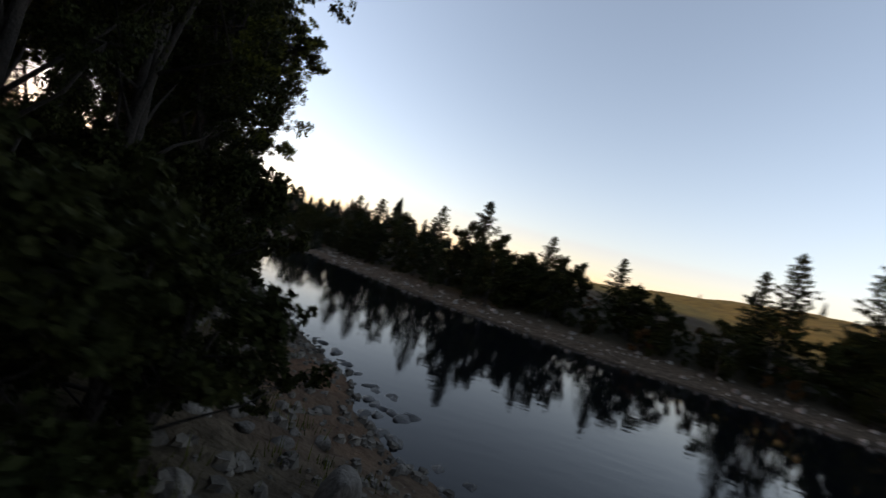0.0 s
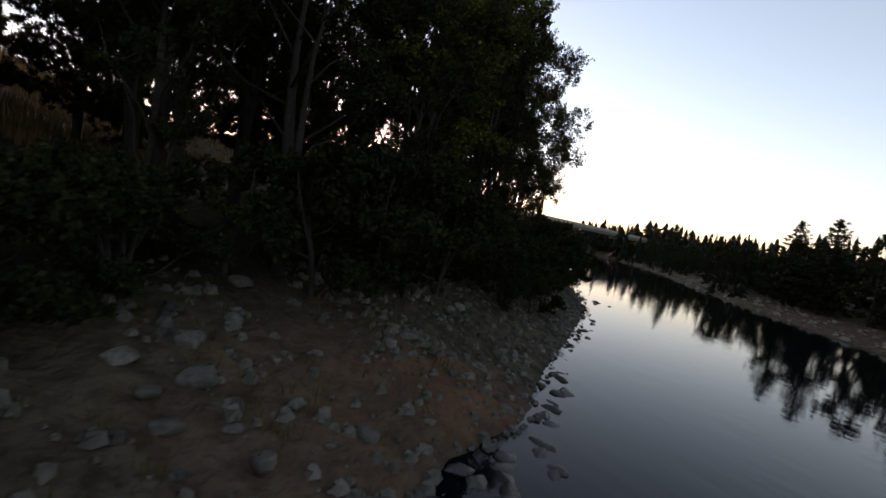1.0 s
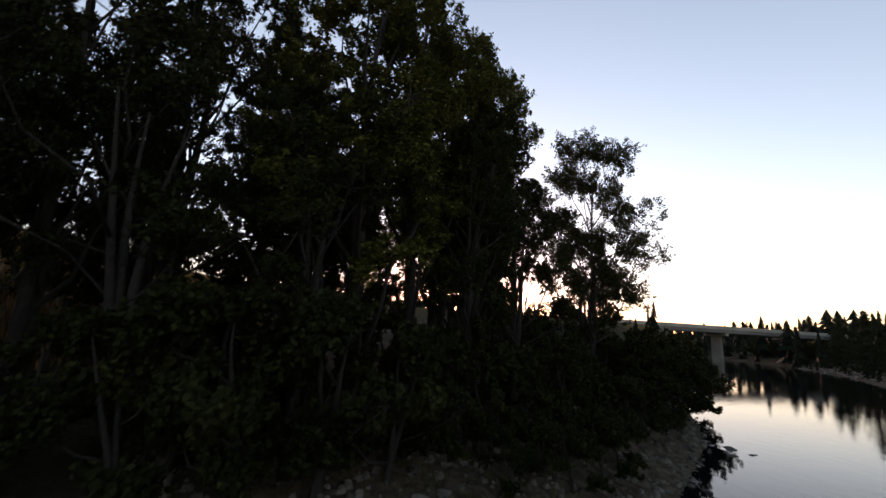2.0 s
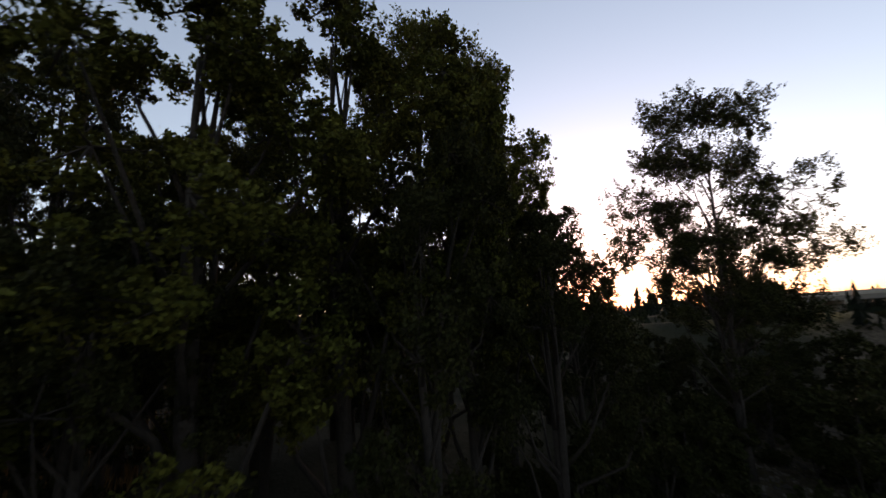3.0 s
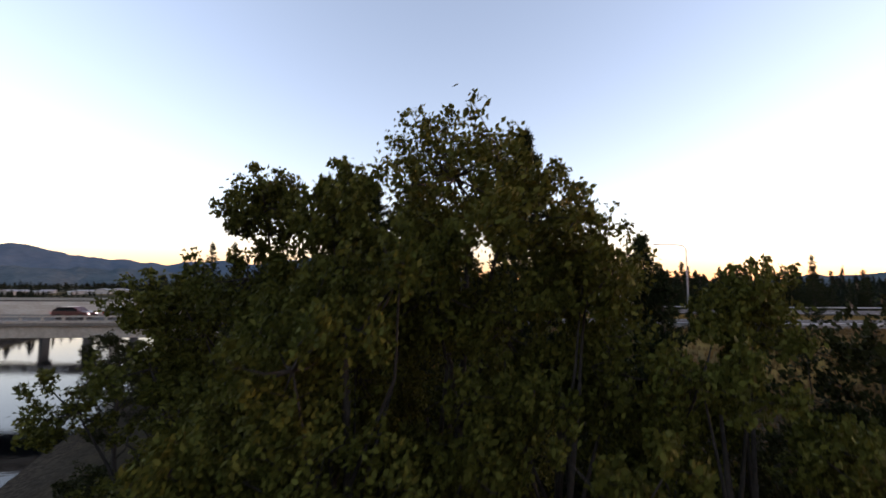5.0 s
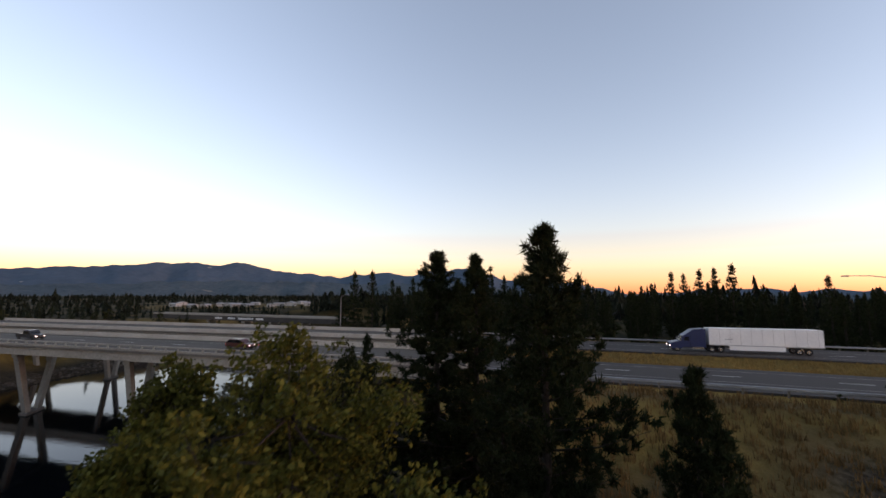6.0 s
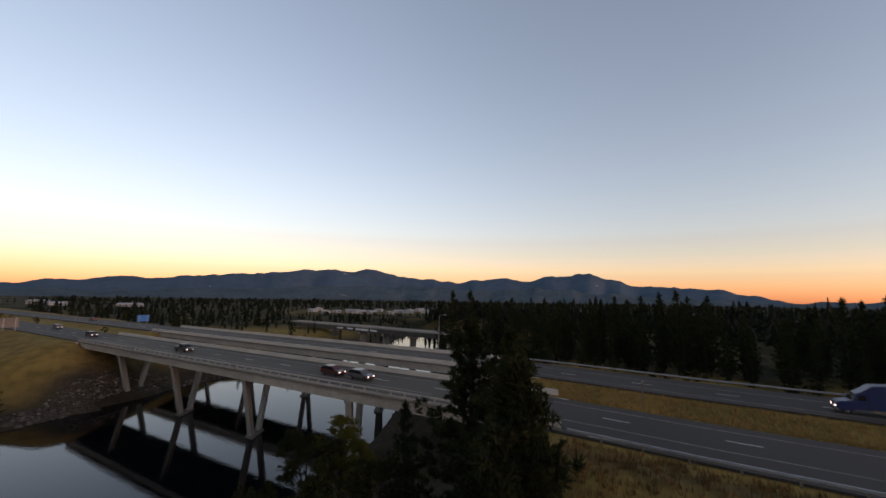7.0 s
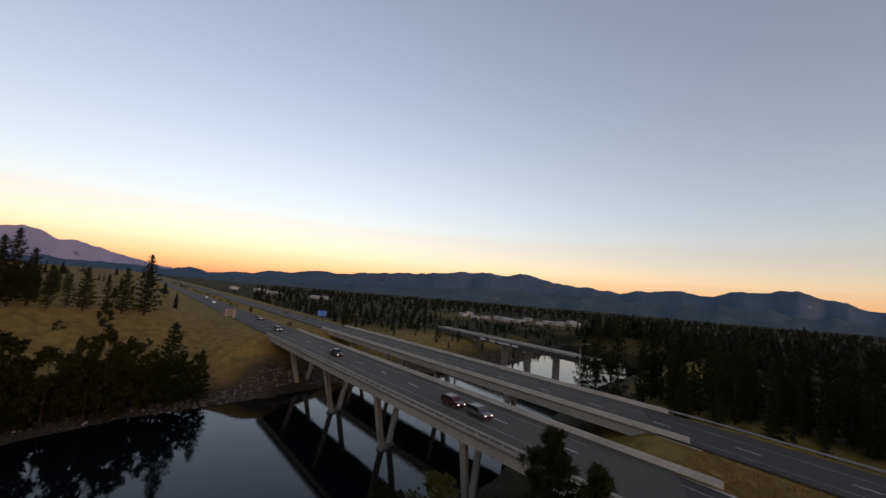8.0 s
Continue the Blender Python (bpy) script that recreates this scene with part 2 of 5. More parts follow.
def box(x0, x1, y0, y1, z0, z1, bevel=0.0, bm=None):
    own = bmesh.new()
    bmesh.ops.create_cube(own, size=1.0, matrix=Matrix.Translation(((x0 + x1) / 2, (y0 + y1) / 2, (z0 + z1) / 2)) @ Matrix.Diagonal((x1 - x0, y1 - y0, z1 - z0, 1)))
    if bevel:
        bmesh.ops.bevel(own, geom=own.edges[:], offset=bevel, segments=2, affect="EDGES", clamp_overlap=True)
    if bm is None:
        return own
    me = bpy.data.meshes.new("join")
    own.to_mesh(me)
    own.free()
    bm.from_mesh(me)
    bpy.data.meshes.remove(me)
    return bm


def prism(outline, y0, y1, bevel=0.0):
    """An outline in x and z drawn out along y."""
    bm = bmesh.new()
    a = [bm.verts.new((x, y0, z)) for x, z in outline]
    b = [bm.verts.new((x, y1, z)) for x, z in outline]
    n = len(outline)
    for i in range(n):
        bm.faces.new((a[i], a[(i + 1) % n], b[(i + 1) % n], b[i]))
    bm.faces.new(a[::-1])
    bm.faces.new(b)
    bmesh.ops.recalc_face_normals(bm, faces=bm.faces)
    if bevel:
        bmesh.ops.bevel(bm, geom=bm.edges[:], offset=bevel, segments=2, affect="EDGES", clamp_overlap=True)
    return bm


def tube_points(path, radii, sides=6):
    """Vertices and faces of a tapering tube along a path."""
    V, F = [], []
    path = [Vector(p) for p in path]
    for i, p in enumerate(path):
        d = (path[min(i + 1, len(path) - 1)] - path[max(i - 1, 0)]).normalized()
        a = d.orthogonal().normalized()
        b = d.cross(a)
        for k in range(sides):
            t = 2 * math.pi * k / sides
            V.append(p + float(radii[i]) * (a * math.cos(t) + b * math.sin(t)))
    for i in range(len(path) - 1):
        for k in range(sides):
            F.append((i * sides + k, i * sides + (k + 1) % sides, (i + 1) * sides + (k + 1) % sides, (i + 1) * sides + k))
    F.append(tuple(range(sides))[::-1])
    F.append(tuple(range((len(path) - 1) * sides, len(path) * sides)))
    return V, F


class Tubes:
    def __init__(self):
        self.v, self.f = [], []

    def add(self, path, radii, sides=6):
        v, f = tube_points(path, radii, sides)
        o = len(self.v)
        self.v += v
        self.f += [tuple(i + o for i in q) for q in f]

    def mesh(self, name, mat):
        return mesh_of(name, self.v, self.f, mat, smooth=True)


# ---- the plan of the land ----
LEFT_BANK = [(60, -300), (50, -200), (44, -140), (30, -90), (17, -52), (15, -32), (11, -14), (5, -3), (-0.6, 4.2), (-3.6, 6.2), (-5.2, 8.3), (-6.2, 11.3), (-7.8, 13.2), (-9.7, 15.8), (-11.9, 19.3), (-16.1, 25.3), (-22, 32.5), (-45, 53), (-75, 80), (-112, 106), (-165, 130), (-260, 160), (-420, 200), (-900, 300)]
RIGHT_BANK = [(140, -300), (106, -200), (96, -150), (95, -95), (94, -72), (92.5, -58), (90, -46), (86, -34), (84, -20), (82.5, -6), (76, 11), (67, 24), (50, 29), (32, 35), (16, 40), (1, 48), (-13, 60), (-29, 76), (-46, 96), (-64, 119), (-92, 152), (-135, 186), (-200, 215), (-300, 245), (-480, 290), (-900, 400)]
ROAD_Z = 13.9
HU = Vector((0.9925, -0.1222, 0))
HW = Vector((-0.1222, -0.9925, 0))
HO = Vector((9.78, -33.31, 0))
BRIDGE_W, BRIDGE_E = -32.0, 102.5
SKEW = 0.65
DECK = 15.0
FAR_W = 28.0


def bend(s):
    return -0.0006 * s * s if s < 0 else 0.0


def grade(s):
    """The road dips a little west of the bridge."""
    return -0.5 * min(1.0, max(0.0, -s - 15) / 30)


def road_point(s, w, z=ROAD_Z):
    """A place s metres along the highway to the east of the west pier and w metres from its river-side edge."""
    return HO + HU * float(s) + HW * float(w + bend(s)) + Vector((0, 0, float(z) + grade(s)))


def line_distance(px, py, line):
    best = np.full(px.shape, 1e9)
    for (x0, y0), (x1, y1) in zip(line, line[1:]):
        dx, dy = x1 - x0, y1 - y0
        t = np.clip(((px - x0) * dx + (py - y0) * dy) / (dx * dx + dy * dy), 0, 1)
        best = np.minimum(best, np.hypot(px - x0 - t * dx, py - y0 - t * dy))
    return best


def in_water(px, py):
    poly = LEFT_BANK + RIGHT_BANK[::-1]
    inside = np.zeros(px.shape, bool)
    for (x0, y0), (x1, y1) in zip(poly, poly[1:] + poly[:1]):
        if y0 != y1:
            inside ^= ((y0 > py) != (y1 > py)) & (px < (x1 - x0) * (py - y0) / (y1 - y0) + x0)
    return inside


def smooth_noise(px, py, scale, seed):
    """Cheap soft noise out of a few turned waves, about -1 to 1."""
    rs = np.random.RandomState(seed)
    out = np.zeros(px.shape)
    for k in range(7):
        a, ph, f = rs.uniform(0, 6.28), rs.uniform(0, 6.28), rs.uniform(0.6, 1.7) / scale
        out += np.sin(6.28 * f * (px * math.cos(a) + py * math.sin(a)) + ph)
    return out / 4.0


def land(px, py):
    """Heights and how far each point lies from the water, on which side, and across the highway."""
    px, py = np.asarray(px, float), np.asarray(py, float)
    dl, dr = line_distance(px, py, LEFT_BANK), line_distance(px, py, RIGHT_BANK)
    wet = in_water(px, py)
    d = np.minimum(dl, dr)
    left = dl < dr
    s = (px - HO.x) * HU.x + (py - HO.y) * HU.y
    w = (px - HO.x) * HW.x + (py - HO.y) * HW.y + np.where(s < 0, 0.0006 * s * s, 0)
    n1, n2, n3 = smooth_noise(px, py, 26, 3), smooth_noise(px, py, 7, 5), smooth_noise(px, py, 120, 8)
    zl = np.interp(d, [0, 2, 5, 10, 18, 30, 60, 200], [0, 0.45, 1.4, 2.7, 4.0, 5.4, 6.3, 8]) + np.minimum(d / 20, 1) * (0.35 * n1 + 0.15 * n2)
    zr = np.interp(d, [0, 3, 9, 13, 30, 70, 130, 400], [0, 0.6, 1.2, 2.6, 5.2, 10.5, 16, 20]) + np.minimum(d / 25, 1) * (0.5 * n1 + 0.2 * n2) + np.minimum(d / 150, 1) * 1.5 * n3
    rise = np.clip((px - 70) / 30, 0, 1) * np.clip((-w - 4) / 26, 0, 1)
    zr = zr * (1 - rise) + rise * (np.interp(d, [0, 3, 9, 13, 30, 66, 110, 400], [0, 0.6, 1.2, 2.4, 8.0, 19.0, 21.0, 21.0]) + np.minimum(d / 25, 1) * (0.5 * n1 + 0.2 * n2))
    south = np.clip((w - 40) / 25, 0, 1) * np.clip(d / 25, 0, 1)
    zl = zl * (1 - south) + south * (10.5 + 0.7 * n1)
    zr = zr * (1 - south) + south * (9.5 + 0.7 * n1)
    across = np.maximum(np.maximum(-5 - w, w - 46), 0)
    bed = np.clip(1 - across / 22, 0, 1) * np.clip((s - 108) / 12, 0, 1)
    zr = zr * (1 - bed) + bed * np.minimum(zr, ROAD_Z - 0.6)
    sk = s - SKEW * np.clip(w, 0, FAR_W + DECK)
    along = np.where(sk < 40, np.maximum(sk - (BRIDGE_W + 1), 0), np.maximum(BRIDGE_E - 1 - sk, 0))
    bank = ROAD_Z - 0.25 - 0.5 * np.clip((-s - 15) / 30, 0, 1) - np.maximum(across, 0) / 2.4 - along / 1.9 + 0.12 * n2 * (across > 1)
    dip = np.exp(-(((w - 21.4) / 4.5) ** 2)) * 0.7
    z = np.maximum(np.where(left, zl, zr), bank - dip)
    # the road over the bridge downstream lies on banks too
    ax, ay = -137.5, 160.0
    sa, wa = py - ay, px - ax
    z = np.maximum(z, 12.4 - np.maximum(np.abs(wa) - 7, 0) / 2.0 - np.maximum(61 - np.abs(sa), 0) / 1.6 - np.maximum(np.abs(sa) - 70, 0) / 9)
    # a pale gravel bank along the western edge of the flat
    west = np.abs(px + 63 + 0.12 * (py - 10))
    z = np.maximum(z, np.where(left, 9.2 - np.maximum(west - 4, 0) / 1.9 - np.maximum(np.abs(py - 25) - 45, 0) / 2.0, -9))
    z = np.where(wet, -np.minimum(d * 0.22, 2.2) - 0.02, np.maximum(z, 0.02 + 0.1 * np.minimum(d, 1)))
    return z, d, left, wet, s, w


def height(x, y):
    return float(land(np.array([x]), np.array([y]))[0][0])


def stops(fine0, fine1, step, far, grow):
    """Coordinates close together between fine0 and fine1 and ever wider apart outside."""
    mid = list(np.arange(fine0, fine1 + 1e-6, step))
    lo, hi = [mid[0]], [mid[-1]]
    g = step
    while hi[-1] < far:
        g *= grow
        hi.append(hi[-1] + g)
        lo.append(lo[-1] - g)
    return np.array(lo[:0:-1] + mid + hi[1:])


def build_ground():
    xs, ys = stops(-36, 18, 0.4, 4600, 1.06), stops(-10, 40, 0.4, 4600, 1.06)
    X, Y = np.meshgrid(xs, ys)
    z, d, left, wet, s, w = land(X, Y)
    near = np.exp(-((np.maximum(np.abs(X + 8) - 20, 0) / 10) ** 2 + (np.maximum(np.abs(Y - 14) - 20, 0) / 10) ** 2))
    rs = np.random.RandomState(4)
    z = z + near * np.where(wet, 0.02, 0.05) * rs.randn(*z.shape) * np.clip(d / 1.5, 0.1, 1)
    far = np.hypot(X, Y)
    z = z - np.clip((far - 900) / 4000, 0, 1) * 6
    ny, nx = z.shape
    idx = np.arange(nx * ny).reshape(ny, nx)
    V = np.stack([X.ravel(), Y.ravel(), z.ravel()], -1)
    F = np.stack([idx[:-1, :-1].ravel(), idx[:-1, 1:].ravel(), idx[1:, 1:].ravel(), idx[1:, :-1].ravel()], -1)
    me = mesh_of("ground", V.tolist(), F.tolist(), M_GROUND, smooth=True)
    n1, n2 = smooth_noise(X, Y, 9, 11), smooth_noise(X, Y, 40, 12)
    upper = np.clip((z - 7.0) / 2.5, 0, 1) * np.clip(1.2 - np.hypot(X + 55, Y - 40) / 60, 0, 1) + np.clip((z - 8.5) / 2.0, 0, 1)
    east = np.clip((X - 50) / 20, 0, 1) * np.clip((d - 9) / 5, 0, 1)
    grassy = np.clip(np.maximum(upper, east) + 0.15 * n1, 0, 1) * (~wet)
    trail = np.exp(-(((X + 52.8 + 0.12 * (Y - 10)) / 5.5) ** 2)) * np.clip((Y + 18) / 6, 0, 1) * np.clip((36 - Y) / 8, 0, 1)
    gravelly = np.clip(1.15 - d / np.where(left, 7, 11) + 0.25 * n1, 0, 1)
    gravelly = np.maximum(gravelly, trail) * (~wet)
    lip = np.exp(-(((w + 4) / 1.6) ** 2)) * (s < BRIDGE_W)
    gravelly = np.maximum(gravelly, 0.6 * lip)
    sandy = np.exp(-(((X + 7.4) / 1.8) ** 2 + ((Y - 9.8) / 2.0) ** 2)) * 1.1 + 0.5 * np.exp(-(((X + 5.5) / 4.0) ** 2 + ((Y - 6.0) / 2.5) ** 2))
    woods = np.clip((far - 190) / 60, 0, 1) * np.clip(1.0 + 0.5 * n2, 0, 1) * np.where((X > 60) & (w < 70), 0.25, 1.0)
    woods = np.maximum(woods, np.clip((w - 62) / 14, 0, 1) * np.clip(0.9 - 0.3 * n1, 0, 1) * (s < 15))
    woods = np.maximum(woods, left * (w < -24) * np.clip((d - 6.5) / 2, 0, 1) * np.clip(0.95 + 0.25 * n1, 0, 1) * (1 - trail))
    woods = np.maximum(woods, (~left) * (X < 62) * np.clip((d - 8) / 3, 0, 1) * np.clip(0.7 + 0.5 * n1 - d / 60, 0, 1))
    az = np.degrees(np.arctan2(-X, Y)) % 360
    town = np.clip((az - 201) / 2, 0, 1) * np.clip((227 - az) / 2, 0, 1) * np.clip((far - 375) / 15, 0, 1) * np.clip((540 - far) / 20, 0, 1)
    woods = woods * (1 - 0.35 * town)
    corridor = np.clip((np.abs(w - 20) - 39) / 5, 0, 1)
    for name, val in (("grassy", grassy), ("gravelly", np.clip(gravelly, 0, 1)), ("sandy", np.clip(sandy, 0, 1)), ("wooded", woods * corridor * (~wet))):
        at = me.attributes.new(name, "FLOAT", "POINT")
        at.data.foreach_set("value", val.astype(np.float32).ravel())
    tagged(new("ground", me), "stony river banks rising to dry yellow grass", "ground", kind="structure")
    wv = [(-900, -320, 0), (180, -320, 0), (180, 1000, 0), (-900, 1000, 0)]
    tagged(new("water", mesh_of("water", wv, [(0, 1, 2, 3)], M_WATER)), "calm dark river mirroring the dusk sky", "water", kind="structure")


build_ground()


def build_ridge(name, dist, depth, points, mat, label, seed, base=-20.0):
    """A range of hills: a strip seen from afar, whose skyline follows heights given by bearing, with spurs on its face."""
    az = np.arange(points[0][0], points[-1][0] + 0.01, 0.25)
    top = np.interp(az, [p[0] for p in points], [p[1] for p in points])
    rs = np.random.RandomState(seed)
    top = top + 0.07 * np.convolve(rs.randn(len(az) + 8), np.ones(3) / 3, "same")[4:-4] + 0.16 * np.convolve(rs.randn(len(az) + 40), np.hanning(15) / 3, "same")[20:-20]
    rows = 14
    V, F = [], []
    spur = np.convolve(rs.randn(len(az) + 40), np.hanning(21) / 6, "same")[20:-20]
    for j in range(rows):
        t = j / (rows - 1)
        wob = np.convolve(rs.randn(len(az) + 16), np.hanning(9) / 4, "same")[8:-8]
        for i, a in enumerate(az):
            r = dist + depth * (t - 1) * (1 + 0.35 * spur[i]) + 12 * wob[i]
            h = base + (28 + dist * math.tan(radians(top[i])) - base) * (t ** 0.85 + (0.05 * wob[i] * math.sin(math.pi * t)))
            V.append((-28 - math.sin(radians(a)) * r, 15 + math.cos(radians(a)) * r, h))
    n = len(az)
    for j in range(rows - 1):
        for i in range(n - 1):
            F.append((j * n + i, j * n + i + 1, (j + 1) * n + i + 1, (j + 1) * n + i))
    ob = new(name, mesh_of(name, V, F, mat, smooth=True))
    return tagged(ob, label, "mountains", kind="structure")


build_ridge("backdrop_ridge", 4200, 900, [(140, 0.3), (152.8, 0.54), (161, 0.11), (163.6, 0.0), (170.8, 1.47), (173.7, 1.57), (177, 1.73), (180.9, 1.98), (183.2, 2.9), (184.8, 3.48), (186.4, 3.2), (188.7, 3.12), (192.8, 2.5), (194, 2.47), (197.4, 2.6), (201.3, 2.25), (203, 2.1), (206.4, 2.45), (210.5, 2.75), (213.2, 3.5), (215.2, 3.76), (217.5, 3.45), (219.8, 3.5), (224.7, 3.19), (231.6, 2.46), (238.9, 1.75), (243.5, 1.7), (247, 1.26), (251, 0.96), (254, 0.57), (262, 0.5), (275, 0.7), (285, 0.3)], M_RIDGE, "long forested mountain ridge under the dusk sky, haze painted in as blue", 2)
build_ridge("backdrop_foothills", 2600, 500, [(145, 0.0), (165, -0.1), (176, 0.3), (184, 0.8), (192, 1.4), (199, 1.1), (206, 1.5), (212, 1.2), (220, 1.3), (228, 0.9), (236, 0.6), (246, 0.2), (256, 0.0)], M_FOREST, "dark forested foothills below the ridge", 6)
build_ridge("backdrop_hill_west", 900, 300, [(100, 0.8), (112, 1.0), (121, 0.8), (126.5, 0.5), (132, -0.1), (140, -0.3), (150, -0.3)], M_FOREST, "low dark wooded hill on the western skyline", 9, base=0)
build_ridge("backdrop_haze_hill", 4650, 300, [(255, 0.2), (259.5, 0.6), (262, 1.1), (265, 1.8), (268.6, 2.8), (272, 3.2), (277, 2.9), (284, 2.2), (294, 1.2), (304, 0.3)], M_HAZE, "pale mountain with evening haze painted into its blue-grey colour", 14)

# ---- trees ----
def leaves(points, size, rs, aspect=1.5):
    """Four corners of a small pointed leaf of any turn at each point."""
    n = len(points)
    a = rs.randn(n, 3)
    a /= np.linalg.norm(a, axis=1, keepdims=True)
    b = np.cross(a, rs.randn(n, 3))
    b /= np.linalg.norm(b, axis=1, keepdims=True)
    k = (size * rs.uniform(0.6, 1.3, n))[:, None]
    p = np.asarray(points)
    fold = np.cross(a, b) * k * 0.12
    return np.stack([p - a * k * 0.5 * aspect, p + b * k * 0.45 + fold, p + a * k * 0.5 * aspect, p - b * k * 0.45 + fold], 1)


CROWN_TOP = {}


def leafy_tree(name, tall, wide, seed, clumps, per_clump, leaf, mat, label, low=0.14, stems=1, category="tree", twigs=2, shoot=1.0, lobes=0):
    """Tapered trunk, limbs out to leafy lobes and on to every clump, and a crown of upright leafy shoots with gaps between the lobes."""
    rs = np.random.RandomState(seed)
    thing = root(name)
    limbs = Tubes()
    trunks = []
    for k in range(stems):
        lean = rs.uniform(-0.06, 0.06, 2) * tall + (rs.randn(2) * wide * 0.16 if stems > 1 else 0)
        path = [Vector((lean[0] * t * t + 0.14 * math.sin(5 * t + k), lean[1] * t * t + 0.14 * math.cos(4 * t), tall * 0.8 * t - 0.4 * (t == 0))) for t in np.linspace(0, 1, 9)]
        r0 = tall * 0.010 + 0.04
        wood = Tubes()
        wood.add(path, [r0 * (1 - 0.95 * t) ** 0.9 + 0.012 for t in np.linspace(0, 1, 9)], 8)
        part("trunk", wood.mesh(name + "_trunk", M_BARK), None, thing, "rough grey-brown trunk")
        trunks.append(path)

    def shape(h):
        t = (h - low) / (1 - low)
        return max(0.12, math.sin(math.pi * min(1, t * 0.84 + 0.15))) ** 0.75 * (1 - 0.45 * t * t)

    def limb(path, h, c, r, thick):
        """A bent limb from the trunk up and out to c; returns points along it."""
        f = max(0.06, h / 0.8 - 0.18 - 0.16 * r / wide - rs.uniform(0, 0.06)) * 8
        j = min(7, int(f))
        foot = path[j].lerp(path[min(8, j + 1)], f - j)
        side = Vector(rs.randn(3)) * 0.09 * r
        pts = [foot, foot.lerp(c, 0.35) + Vector((0, 0, -0.05 * r)) + side, foot.lerp(c, 0.7) + Vector((0, 0, -0.06 * r)) - side * 0.6, c]
        limbs.add(pts, [thick * 1.6, thick * 1.15, thick * 0.8, thick * 0.35], 5)

    count = lobes or max(5, clumps // 7)
    heads = []
    for i in range(count):
        u = (i + rs.uniform(0.2, 0.8)) / count
        h = low + (0.90 - low) * u ** 0.8
        a = 2.4 * i + rs.uniform(-0.5, 0.5)
        r = wide * shape(h) * rs.uniform(0.45, 0.85) * (0.25 if i == count - 1 else 1)
        path = trunks[i % stems]
        ax = path[min(8, int(h * 9.5))]
        c = Vector((ax.x + r * math.cos(a), ax.y + r * math.sin(a), tall * h))
        limb(path, h, c, r, 0.016 + tall * 0.0030 * (1.15 - h))
        heads.append((c, wide * rs.uniform(0.20, 0.36) * (0.7 + 0.4 * shape(h))))
    pts = []
    unit = wide * 0.15
    for i in range(clumps):
        c0, span = heads[i % count]
        off = Vector(rs.randn(3))
        off.normalize()
        off *= span * rs.uniform(0.1, 1.0) ** 0.6
        c = c0 + Vector((off.x, off.y, off.z * 0.9))
        c.z = min(max(c.z, 0.3), tall * 0.94)
        limbs.add([c0, c0.lerp(c, 0.5) + Vector((0, 0, -0.05 * span)), c], [0.006 + 0.0011 * tall, 0.005 + 0.0007 * tall, 0.005], 4)
        r = rs.uniform(0.5, 1.15) * unit
        k = max(5, int(12 * (r / unit) ** 1.4))
        for q in range(k):
            u = rs.randn(3)
            u /= np.linalg.norm(u)
            e = np.array(c) + u * np.array([1, 1, 0.85]) * r * rs.uniform(0.25, 1.0)
            d = u * 0.8 + np.array([0, 0, 0.6]) + rs.randn(3) * 0.25
            d /= np.linalg.norm(d)
            n = int(per_clump / 12 * rs.uniform(0.5, 1.4))
            t = rs.uniform(-0.5, 1.0, n)[:, None]
            pts.append(e + d * t * r * 0.55 * shoot + rs.randn(n, 3) * r * 0.15 * (1.15 - 0.75 * np.maximum(t, 0)))
            if twigs and q % 5 < twigs:
                limbs.add([c, Vector(e + d * r * 0.4 * shoot)], [0.006 + 0.0003 * tall, 0.004], 3)
    pts = np.concatenate(pts)
    pts[:, 2] = np.maximum(pts[:, 2], 0.15)
    high = pts[pts[:, 2] > np.percentile(pts[:, 2], 96)]
    CROWN_TOP[thing.name] = (float(high[:, 0].mean()), float(high[:, 1].mean()), float(np.percentile(pts[:, 2], 99.8)))
    tagged(part("limb_work", limbs.mesh(name + "_limbs", M_BARK), None, thing), kind="stuff")
    part("crown", quick_mesh(name + "_leaves", leaves(pts, leaf, rs), 4, len(pts), mat), None, thing)
    return tagged(thing, label, category)


def crown_pose(kind, x, y, top, girth, turn):
    """Where a tree must stand, and how large, for the top of its crown to be over x, y at the height top."""
    cx, cy, cz = CROWN_TOP[kind.name]
    g = height(x, y) - 0.1
    k = (top - g) / cz
    c, s = math.cos(turn) * k * girth, math.sin(turn) * k * girth
    bx, by = x - (c * cx - s * cy), y - (s * cx + c * cy)
    g = height(bx, by) - 0.1
    k = (top - g) / cz
    return bx, by, g, k * girth, k


def crown_to(kind, x, y, top, girth=1.0, turn=0.0):
    bx, by, g, wide, tall = crown_pose(kind, x, y, top, girth, turn)
    return grown(kind, bx, by, g, turn, wide, tall)


def first_crown(kind, x, y, top, girth=1.0, turn=0.0):
    bx, by, g, wide, tall = crown_pose(kind, x, y, top, girth, turn)
    kind.matrix_basis = Matrix.Translation((bx, by, g)) @ Matrix.Rotation(turn, 4, "Z") @ Matrix.Diagonal((wide, wide, tall, 1))


